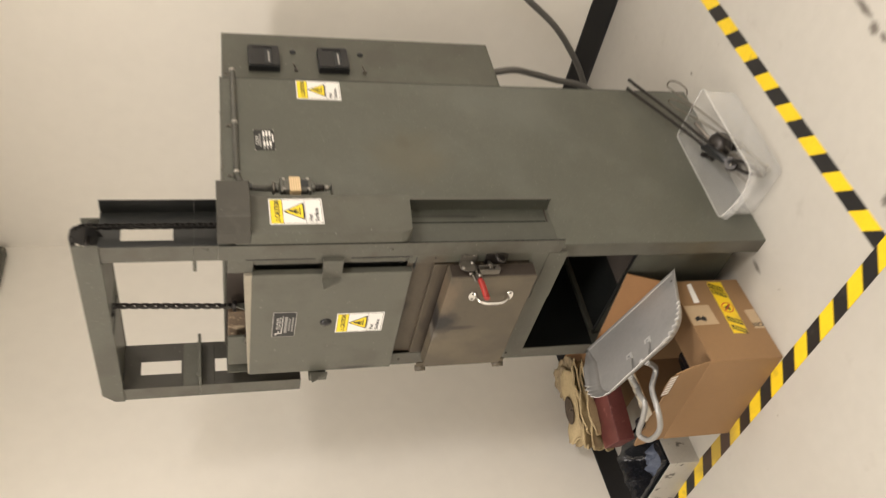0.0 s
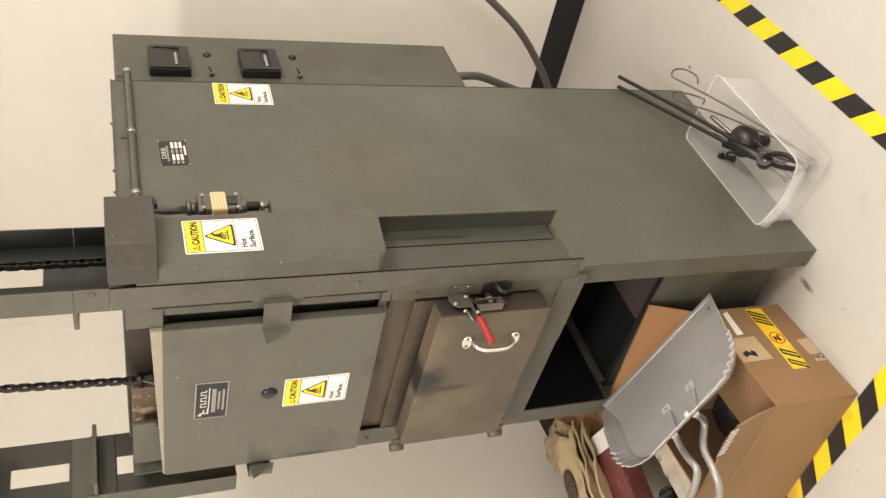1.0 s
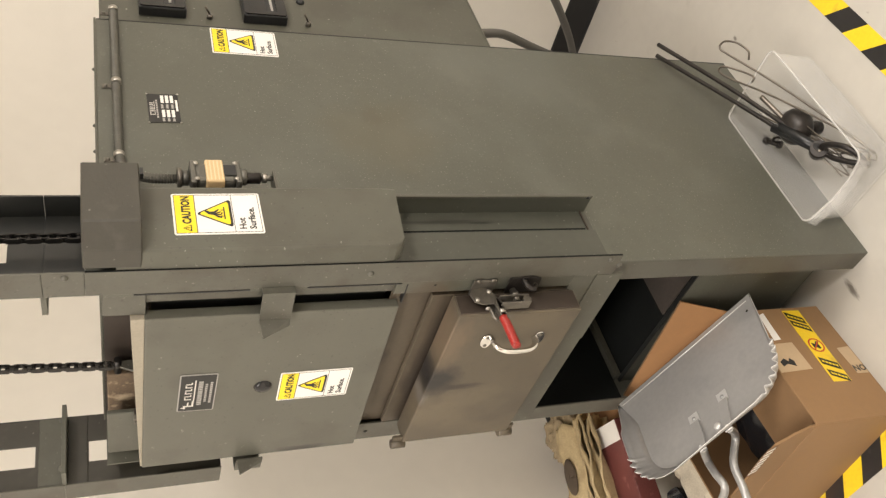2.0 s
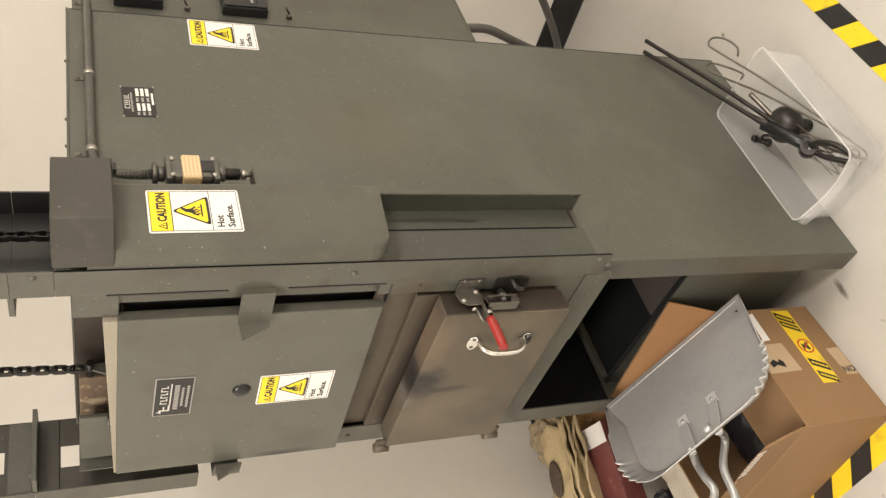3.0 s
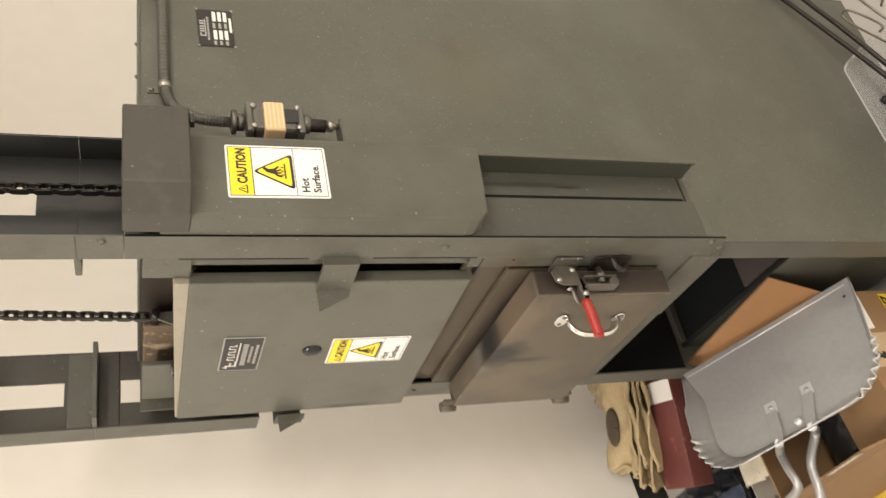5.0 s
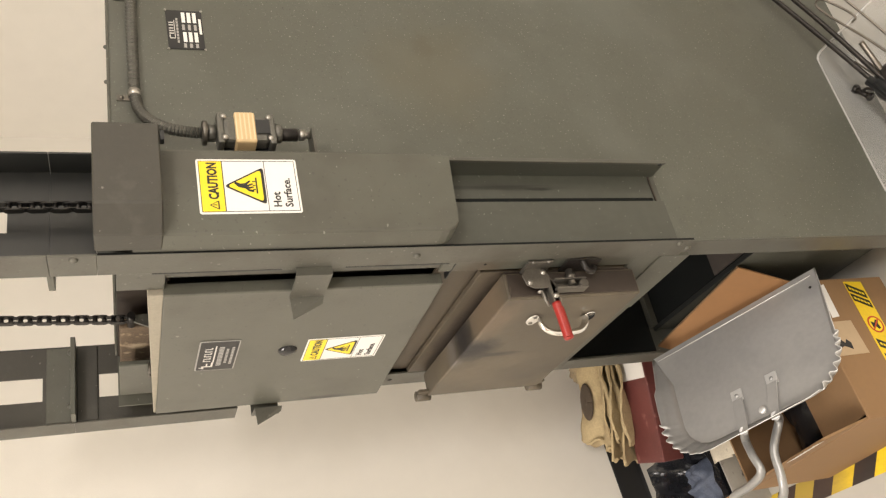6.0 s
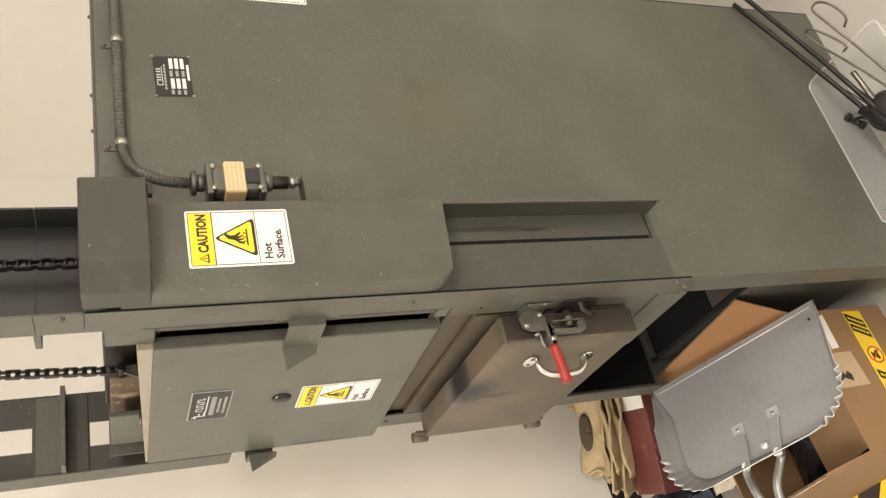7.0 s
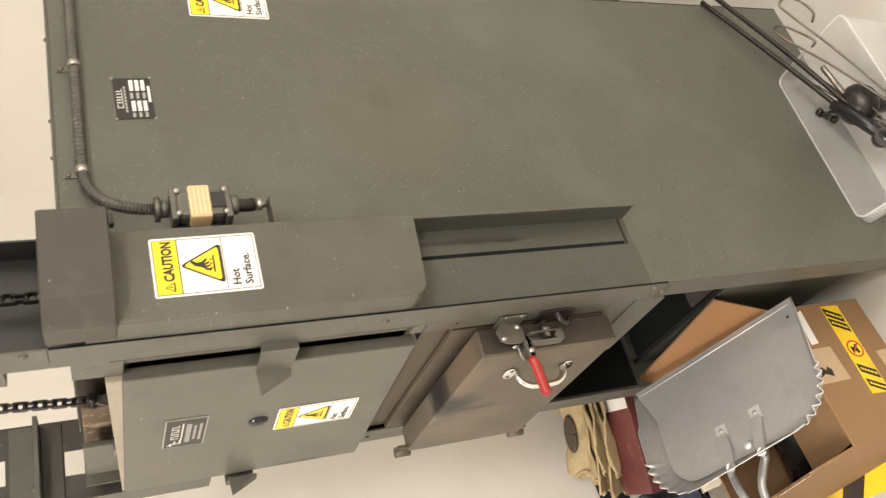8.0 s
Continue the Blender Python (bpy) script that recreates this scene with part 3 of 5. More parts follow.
part("vestibule_block", box(-0.488, -0.354, -0.006, 0.003, 1.4045, TOP - 0.002, 0.002), paint, F)
part("vestibule_back", box(-0.507, -0.006, 0.0765, 0.0795, 1.40, TOP - 0.0005), paint, F)
for x in (-0.352, -0.366):
    part("bolt", rod((x, -0.022, 1.4205), (x, -0.004, 1.4205), 0.0028), clamp_mat, F)

# upper sliding door
DOOR_TILT = 0.043


def on_door(bm):
    """The door hangs a little askew: its left edge stands further out."""
    for v in bm.verts:
        v.co.y += DOOR_TILT * (v.co.x + 0.06)
    return bm


def door_y(x):
    return -0.030 + DOOR_TILT * (x + 0.06)


door = part("upper_door", on_door(box(-0.478, -0.060, -0.030, -0.011, 1.016, 1.410, 0.002)), door_paint, F, "grey-green lifting door with peephole")
part("door_top_edge", on_door(prism([(-0.476, 1.4095), (-0.062, 1.4095), (-0.062, 1.4300), (-0.476, 1.4135)], 0.016, front_face(0, -0.012, 0), 0.001)), pale, door, "pale bare insulation edge along the top")
PY = door_y(-0.254)
part("peephole", dome((-0.254, PY, 1.218), (DOOR_TILT, -1, 0), 0.0155, 0.008, seg=24), black_gloss, door, "glossy black peephole glass")
part("lift_bracket", prism([(0.012, -0.009), (0.042, -0.009), (0.040, 0.032), (0.032, 0.036)], 0.005, side_face(-0.268, 0.0, 1.414)), worn, door)
part("lift_pin", rod((-0.285, 0.034, 1.447), (-0.250, 0.034, 1.447), 0.006), chain_mat, door)


# door keeper clips
def keeper(x0, x1, y1, tip):
    lower = [(x0, -0.024, 1.196), (x0, y1, 1.196), (x1, y1 - 0.001, 1.196), (x1 * 0.75 + tip * 0.25 - 0.004, y1 - 0.010, 1.198)]
    upper = [(x0, -0.024, 1.245), (x0, y1, 1.245), (x1, y1 - 0.001, 1.244), (tip, y1 - 0.032, 1.241)]
    return sheet([lower, upper], 0.003, smooth=False)


part("door_keeper", keeper(-0.002, -0.066, -0.037, -0.072), worn, F)
part("door_keeper", keeper(-0.512, -0.474, -0.054, -0.474), worn, F)

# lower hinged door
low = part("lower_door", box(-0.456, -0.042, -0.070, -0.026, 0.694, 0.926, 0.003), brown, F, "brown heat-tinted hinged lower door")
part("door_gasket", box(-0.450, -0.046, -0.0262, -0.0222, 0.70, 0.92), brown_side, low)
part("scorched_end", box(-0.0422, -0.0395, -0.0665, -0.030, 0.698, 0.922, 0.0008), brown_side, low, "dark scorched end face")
for z0, z1 in ((0.918, 0.946), (0.682, 0.712)):
    h = part("hinge_barrel", rod((-0.464, -0.066, z0), (-0.464, -0.066, z1), 0.0095), brown, low)
    part("hinge_leaf", box(-0.464, -0.44, -0.0665, -0.0605, z0, z1, 0.001), brown, h)


# chrome pull handle: two oval feet with two screws each, short legs and a flat grip
def pull(parent):
    x, y = -0.113, -0.0705
    za, zb = 0.840, 0.766
    path = curve_pts([(x, y - 0.002, za + 0.004), (x, y - 0.011, za + 0.003), (x, y - 0.020, za - 0.002), (x, y - 0.0265, za - 0.012), (x, y - 0.0285, za - 0.024), (x, y - 0.029, (za + zb) / 2),
                      (x, y - 0.0285, zb + 0.024), (x, y - 0.0265, zb + 0.012), (x, y - 0.020, zb + 0.002), (x, y - 0.011, zb - 0.003), (x, y - 0.002, zb - 0.004)], 6)
    h = part("pull_handle", tube(path, 0.0062, 12, flat=0.75), chrome, parent, "polished chrome pull handle")
    for s, zf in ((1, za + 0.014), (-1, zb - 0.014)):
        oval = [(0.0185 * math.cos(a), 0.0105 * math.sin(a)) for a in (2 * math.pi * k / 20 for k in range(20))]
        foot = part("handle_foot", prism(oval, 0.0035, front_face(x - 0.004, y + 0.0002, zf) @ pose(0, 0, 0, 0, 0, 8), 0.001), chrome, h)
        for d in (0.007, -0.014):
            part("screw", dome((x + d, y - 0.0035, zf), (0, -1, 0), 0.0036, 0.0016), clamp_mat, parent)


pull(low)

# toggle clamp with red grip
cl = part("toggle_clamp", box(-0.040, -0.004, -0.0290, -0.0252, 0.856, 0.898, 0.001), clamp_mat, F, "steel toggle clamp with a red grip")
cheek = [(0.0, 0.006), (0.010, 0.0), (0.030, 0.004), (0.036, 0.016), (0.034, 0.036), (0.022, 0.044), (0.006, 0.040), (0.0, 0.028)]
for x in (-0.0445, -0.0255):
    part("clamp_cheek", prism(cheek, 0.0025, side_face(x, -0.062, 0.860), 0.0006), clamp_mat, cl)
for x in (-0.0400, -0.0285):
    part("arm_plate", prism([(-0.034, 0.000), (-0.030, 0.012), (-0.066, 0.003), (-0.090, -0.001), (-0.092, -0.012), (-0.066, -0.011)], 0.0022, side_face(x, 0.0, 0.860), 0.0005), clamp_mat, cl)
part("clamp_arm", box(-0.0400, -0.0263, -0.088, -0.046, 0.8490, 0.8605, 0.0025), clamp_mat, cl)
part("clamp_link", tube([(-0.033, -0.058, 0.872), (-0.041, -0.074, 0.866), (-0.040, -0.084, 0.862)], 0.0030, 8), clamp_mat, cl)
part("clamp_bar", prism([(0.0, 0.0), (0.019, 0.0), (0.019, 0.0025), (0.0025, 0.0025), (0.0025, 0.0145), (0.019, 0.0145), (0.019, 0.017), (0.0, 0.017)], 0.054, Matrix(((1, 0, 0, -0.036), (0, 1, 0, -0.066), (0, 0, 1, 0.800), (0, 0, 0, 1))), 0.0005), clamp_mat, cl)
part("clamp_bar_end", rod((-0.0335, -0.0575, 0.8045), (-0.0195, -0.0575, 0.8045), 0.0070, 16), clamp_mat, cl)
part("spindle", rod((-0.026, -0.058, 0.822), (-0.026, -0.032, 0.822), 0.0055, 8), clamp_mat, cl)
part("spindle_nut", rod((-0.026, -0.049, 0.822), (-0.026, -0.040, 0.822), 0.0085, 6), clamp_mat, cl)
part("red_grip", tube(curve_pts([(-0.0335, -0.083, 0.8535), (-0.0340, -0.104, 0.8515), (-0.0350, -0.122, 0.8500), (-0.0355, -0.136, 0.8490), (-0.0355, -0.1395, 0.8488)], 4), 0.0104, 14, flat=0.72), red, cl, "red vinyl grip")
part("grip_tip", dome((-0.0355, -0.1395, 0.8488), (0, -1, -0.1), 0.0072, 0.003), red, cl)
for p in ((-0.023, -0.052, 0.894), (-0.023, -0.036, 0.868), (-0.0262, -0.074, 0.855)):
    part("rivet", dome(p, (1, 0, 0), 0.0045, 0.003), zinc, cl)
part("rivet", dome((-0.0345, -0.0625, 0.875), (0, -1, 0), 0.0045, 0.003), zinc, cl)
for z in (0.864, 0.890):
    part("screw", dome((-0.004, -0.0290, z), (0, -1, 0), 0.004, 0.0025), clamp_mat, cl)
part("latch_plate", prism([(-0.040, 0.770), (-0.004, 0.772), (0.002, 0.790), (-0.002, 0.832), (-0.040, 0.832)], 0.003, front_face(0, -0.0252, 0), 0.0006), iron, cl)
part("latch_hook", tube(curve_pts([(-0.006, -0.027, 0.806), (-0.008, -0.040, 0.802), (-0.011, -0.044, 0.792), (-0.012, -0.036, 0.784)], 5), 0.0048, 8), iron, cl)

# ---- hoist frame ----
YF, YB, XO = -0.022, 0.120, 0.046


def channel(name, x_web, x_out, z0, z1, holes, material):
    lo, hi = min(x_web, x_out), max(x_web, x_out)
    s = 1 if x_out > x_web else -1
    xw = x_web if s > 0 else x_web - 0.003
    web = part(name, holed_plate(YF, YB, z0, z1, holes, 0.003, side_face(xw, 0, 0)), material, F)
    a, b = (x_web - 0.006, x_out) if s > 0 else (x_out, x_web + 0.006)
    part("flange", box(a, b, YF - 0.003, YF, z0, z1, 0.0008), worn, web)
    # Back flanges above the hood get the dark copy, shade in its colour.
    part("flange", box(a + 0.006 if s > 0 else a, b if s > 0 else b - 0.006, YB, YB + 0.003, z0, z1, 0.0008), dark_shade_paint if z0 > 1.4 else material, web)
    return web


JOINT = 1.541
channel("guide_channel", 0.0015, XO, 0.630, 1.488, [], track_paint)
# Web and back above the hood: darker copy of the paint, shade included.
channel("guide_channel", 0.0015, XO, 1.4883, JOINT, [], dark_shade_paint)
channel("guide_channel", 0.0015, XO, JOINT + 0.0003, 1.752, [(0.032, 0.077, 1.588, 1.704)], dark_shade_paint)
channel("guide_channel", -0.562, -0.611, 1.262, JOINT, [(0.022, 0.066, 1.40, 1.50)], hood_paint)
channel("guide_channel", -0.562, -0.611, JOINT + 0.0003, 1.752, [(0.022, 0.066, 1.592, 1.700)], hood_paint)
part("joint_plate", box(-0.046, 0.0005, YF - 0.001, YB, JOINT - 0.004, JOINT + 0.004, 0.001), paint, F)
part("joint_plate", box(-0.559, -0.512, YF - 0.001, YB, JOINT - 0.004, JOINT + 0.004, 0.001), paint, F)
part("post_splice", box(-0.5615, -0.5565, YF + 0.001, 0.118, 1.546, 1.586, 0.001), paint, F)
part("post_splice", box(-0.5615, -0.5580, YF + 0.001, 0.118, 1.502, 1.536, 0.001), hood_paint, F)
for bx, by, bz in ((0.036, YF - 0.003, 0.652), (0.022, YF - 0.003, 1.081), (0.036, YF - 0.003, 1.513), (0.020, YF - 0.003, 0.628)):
    part("bolt", dome((bx, by, bz), (0, -1, 0), 0.0055, 0.004), worn, F)
for by in (0.0, 0.10):
    part("bolt", dome((-0.535, by, JOINT + 0.004), (0, 0, 1), 0.006, 0.006), worn, F)
# crossbar: two plates with wheels between
bar = part("crossbar", prism([(-0.575, 1.798), (-0.611, 1.768), (-0.611, 1.742), (0.058, 1.742), (0.058, 1.798)], 0.004, front_face(0, YF - 0.0032, 0), 0.0006), paint, F, "grey-green hoist crossbar with chain wheels")
part("back_bar", prism([(-0.575, 1.798), (-0.611, 1.768), (-0.611, 1.742), (-0.020, 1.742), (-0.020, 1.798)], 0.004, front_face(0, YB + 0.006, 0)), paint, bar)
part("bar_web", box(-0.56, -0.315, YF, YB, 1.744, 1.748), paint, bar)
part("bar_web", box(-0.235, -0.035, YF, YB, 1.744, 1.748), paint, bar)


def chain_wheel(x, z, r):
    n = 16
    poly = []
    for k in range(n):
        for f, rr in ((0.0, r * 0.86), (0.3, r), (0.5, r), (0.8, r * 0.86)):
            a = 2 * math.pi * (k + f) / n
            poly.append((rr * math.cos(a), rr * math.sin(a)))
    w = part("chain_wheel", prism(poly, 0.006, front_face(x, 0.053, z)), chain_mat, bar, "oily toothed chain wheel")
    part("axle", rod((x, YF - 0.006, z), (x, YB - 0.030, z), 0.006), iron, w)


chain_wheel(-0.300, 1.775, 0.030)
chain_wheel(0.000, 1.775, 0.034)


# chain of separate links
def link_mesh(name, gap):
    tmp = bmesh.new()
    pitch = 0.0127
    for s in (-1, 1):
        outline = []
        for k in range(8):
            a = math.pi / 2 + math.pi * k / 7
            outline.append((0.0048 * math.cos(a), 0.0048 * math.sin(a)))
        for k in range(8):
            a = -math.pi / 2 + math.pi * k / 7
            outline.append((pitch + 0.0048 * math.cos(a), 0.0048 * math.sin(a)))
        prism(outline, 0.0013, Matrix.Translation((0, 0, s * gap - 0.00065)), bm=tmp)
    for x in (0, pitch):
        rod((x, 0, -gap), (x, 0, gap), 0.0034, 8, tmp)
    bmesh.ops.recalc_face_normals(tmp, faces=tmp.faces[:])
    me = bpy.data.meshes.new(name)
    tmp.to_mesh(me)
    tmp.free()
    me.materials.append(chain_mat)
    return me


inner_link, outer_link = link_mesh("chain_link", 0.0036), link_mesh("chain_link", 0.0055)


def chain(path, label, parent):
    """Links laid end to end along a polyline in one plane y = const; pins along y."""
    ch = new("lift_chain", None)
    pts = [Vector(p) for p in path]
    ch.matrix_basis = Matrix.Translation(pts[0])
    tagged(ch, label, "chain", "hoist chain")
    pos, seg, k, pitch = 0.0, 0, 0, 0.0127
    lens = [(b - a).length for a, b in zip(pts, pts[1:])]
    total = sum(lens)

    def at(s):
        for a, b, l in zip(pts, pts[1:], lens):
            if s <= l:
                return a.lerp(b, s / l)
            s -= l
        return pts[-1]

    s = 0.0
    while s + pitch < total:
        a, b = at(s), at(s + pitch)
        d = (b - a).normalized()
        z = Vector((0, 1, 0))
        y = z.cross(d)
        ob = new("chain_link", outer_link if k % 2 else inner_link)
        ob.parent = ch
        ob.matrix_parent_inverse = ch.matrix_basis.inverted()
        ob.matrix_basis = Matrix(((d.x, y.x, z.x, a.x), (d.y, y.y, z.y, a.y), (d.z, y.z, z.z, a.z), (0, 0, 0, 1)))
        s += pitch
        k += 1
    return ch


def arc(cx, cz, r, a0, a1, y, n=10):
    return [(cx + r * math.cos(radians(a0 + (a1 - a0) * k / n)), y, cz + r * math.sin(radians(a0 + (a1 - a0) * k / n))) for k in range(n + 1)]


CY = 0.050
chain([(-0.270, 0.036, 1.447), (-0.270, CY, 1.74)] + arc(-0.300, 1.775, 0.030, 0, 90, CY)[1:], "oily black roller chain lifting the furnace door", F)
chain([(-0.300, CY, 1.806)] + [(0.0, CY, 1.810)] + arc(0.0, 1.775, 0.035, 90, 0, CY)[1:] + [(0.034, CY, 1.50), (0.034, CY, 1.30)], "oily black roller chain running down the guide channel", F)

# counterweight cover and hood
cov = bmesh.new()
XC = 0.080
prof = [(0.0462, -0.0226), (0.0765, -0.0182), (0.0792, -0.0160), (XC, -0.0125), (XC, 0.102), (0.0788, 0.1055), (0.076, 0.107), (0.018, 0.1085)]
rows_c = []
for z, cut in ((1.448, 0), (1.06, 0), (1.048, 0.15), (1.040, 0.45), (1.036, 0.8), (1.034, 1.0)):
    rows_c.append([(x, (y + (0.012 * cut if y < 0.03 else -0.003 * cut)), z - (0.008 * (1 if y > 0.03 else 0) * cut)) for x, y in prof])
cover = part("counterweight_cover", sheet(rows_c, 0.002, smooth=False), paint, F, "bent sheet-metal cover over the counterweight")
hood = prism([(0.122, 0.046), (0.117, 0.118), (0.004, 0.118), (-0.0210, 0.086), (-0.0225, 0.050)], 0.076, Matrix(((0, 1, 0, 0), (1, 0, 0, 0), (0, 0, 1, 1.414), (0, 0, 0, 1))), 0.002)
part("cover_hood", hood, hood_paint, F, "folded steel hood on top of the cover")
part("cover_notch", box(0.108, 0.1185, 0.092, 0.106, 1.4085, 1.4135, 0.0005), black, F)
# Black strip along the flange's edge face.
part("flange_dark_line", box(0.0461, 0.0468, YF - 0.0030, YF - 0.0002, 0.632, 1.487), interior, F)
part("track_plate", box(0.0060, 0.012, -0.018, 0.068, 0.632, 1.05, 0.0006), track_paint, F)
part("track_gap", box(0.0047, 0.0053, 0.0682, 0.0778, 0.646, 1.05), interior, F)
part("track_rim", box(0.0425, 0.0478, 0.1172, 0.1234, 0.630, 1.05, 0.0012), worn, F)
part("track_foot", box(0.0047, 0.0075, 0.068, 0.118, 0.640, 0.643, 0.0004), brown_side, F)
part("bolt", dome((0.043, 0.1185, 0.64), (0, -1, 0), 0.004, 0.003), black, F)

# control box behind the side panel
cb = part("control_box", box(-0.33, -0.045, 0.637, 0.905, 0.612, 1.462, 0.003), paint, F, "grey-green control cabinet with two black controllers")
part("cover_seam", box(-0.0449, -0.0435, 0.640, 0.902, 0.616, 0.619, 0.0003), worn, cb)
for zc in (1.342, 1.135):
    ctl = part("temperature_controller", box(-0.0448, -0.022, 0.722, 0.818, zc - 0.046, zc + 0.046, 0.003), black, cb, "black square temperature controller")
    part("bezel", ring_prism(rrect(0.092, 0.088, 0.006), rrect(0.074, 0.058, 0.004, x=0.009, y=0.020), 0.003, side_face(-0.0221, 0.724, zc - 0.044)), black_gloss, ctl)
    part("display", box(-0.0219, -0.0205, 0.735, 0.805, zc - 0.002, zc + 0.034), black_gloss, ctl)
    for k in range(4):
        part("key", box(-0.0219, -0.0202, 0.736 + 0.018 * k, 0.748 + 0.018 * k, zc - 0.034, zc - 0.026, 0.0005), ink_grey, ctl)
    part("print_bar", box(-0.0219, -0.0208, 0.742, 0.79, zc - 0.017, zc - 0.012), ink_grey, ctl)
    part("pilot_lamp", dome((-0.0448, 0.820, zc - 0.090), (1, 0, 0), 0.010, 0.008), black, cb, "dark red pilot lamp")
    tg = part("toggle_switch", rod((-0.0448, 0.731, zc - 0.093), (-0.036, 0.733, zc - 0.093), 0.006), clamp_mat, cb)
    part("toggle_lever", rod((-0.037, 0.733, zc - 0.093), (-0.018, 0.733, zc - 0.083), 0.0018, r2=0.0028), clamp_mat, tg)

# flexible conduit with clamps
cond = [(0.011, y, 1.437) for y in np.arange(0.660, 0.262, -0.0036)]
bend = curve_pts([(0.011, 0.262, 1.437), (0.013, 0.225, 1.434), (0.020, 0.196, 1.420), (0.034, 0.172, 1.396), (0.046, 0.158, 1.372), (0.052, 0.152, 1.352)], 11)
pipe = part("flexible_conduit", tube(cond + bend, 0.0066, 10, ripple=0.24), conduit_mat, F, "ribbed grey flexible conduit")
for y in (0.652, 0.434, 0.247):
    c = part("conduit_clamp", tube([(0.011, y - 0.005, 1.437), (0.011, y + 0.005, 1.437)], 0.0086, 14), zinc, pipe)
    part("clamp_tab", box(-0.0004, 0.0022, y - 0.005, y + 0.005, 1.440, 1.460, 0.0006), clamp_mat, pipe)
    part("clamp_screw", dome((0.0022, y, 1.454), (1, 0, 0), 0.0038, 0.003), clamp_mat, pipe)

# limit switch with masking tape
sw = part("limit_switch", box(0.010, 0.050, 0.120, 0.168, 1.262, 1.332, 0.002), black, F, "grey limit switch wrapped with masking tape")
body = part("switch_housing", box(0.048, 0.072, 0.128, 0.168, 1.270, 1.332, 0.006), conduit_mat, sw)
for z0, z1 in ((1.263, 1.2715), (1.3305, 1.339)):
    part("housing_flange", box(0.046, 0.0735, 0.123, 0.172, z0, z1, 0.0025), conduit_mat, sw)
part("housing_boss", rod((0.060, 0.148, 1.2632), (0.060, 0.148, 1.254), 0.013, 12), conduit_mat, sw)
part("masking_wrap", box(0.0475, 0.0748, 0.1235, 0.1725, 1.289, 1.3165, 0.003), masking, sw, "tan masking tape wrap")
for k in range(5):
    part("tape_line", box(0.0749, 0.0753, 0.127, 0.169, 1.2912 + 0.0056 * k, 1.2930 + 0.0056 * k), masking_line, sw)
part("nameplate", box(0.0732, 0.0742, 0.138, 0.160, 1.271, 1.2885), black, sw)
part("conduit_nut", rod((0.055, 0.150, 1.340), (0.055, 0.150, 1.350), 0.0115, 6), conduit_mat, sw)
part("locknut", rod((0.055, 0.150, 1.3505), (0.055, 0.150, 1.357), 0.0165, 6), clamp_mat, sw)
part("plunger", rod((0.058, 0.148, 1.262), (0.058, 0.148, 1.232), 0.009), iron, sw)
part("plunger_stem", rod((0.058, 0.148, 1.232), (0.058, 0.148, 1.214), 0.0045), zinc, sw)
part("plunger_nut", rod((0.058, 0.148, 1.229), (0.058, 0.148, 1.222), 0.008, 6), zinc, sw)
part("strike_plate", box(0.040, 0.068, 0.112, 0.156, 1.209, 1.213, 0.0005), worn, sw)
for y, z in ((0.131, 1.271), (0.165, 1.271), (0.131, 1.330), (0.165, 1.330)):
    part("screw", dome((0.073, y, z), (1, 0, 0), 0.004, 0.003), zinc, sw)


# ---- labels and plates on the furnace ----
def tri(cx, cy, s):
    c = [(cx - s, cy - s * 0.85), (cx + s, cy - s * 0.85), (cx, cy + s * 0.95)]
    out = []
    for i in range(3):
        p, a, b = Vector(c[i]), Vector(c[i - 1]), Vector(c[(i + 1) % 3])
        p0, p1 = p + (a - p).normalized() * s * 0.22, p + (b - p).normalized() * s * 0.22
        for k in range(4):
            t = k / 3
            q = p0 * (1 - t) ** 2 + p * 2 * t * (1 - t) + p1 * t ** 2
            out.append((q.x, q.y))
    return out


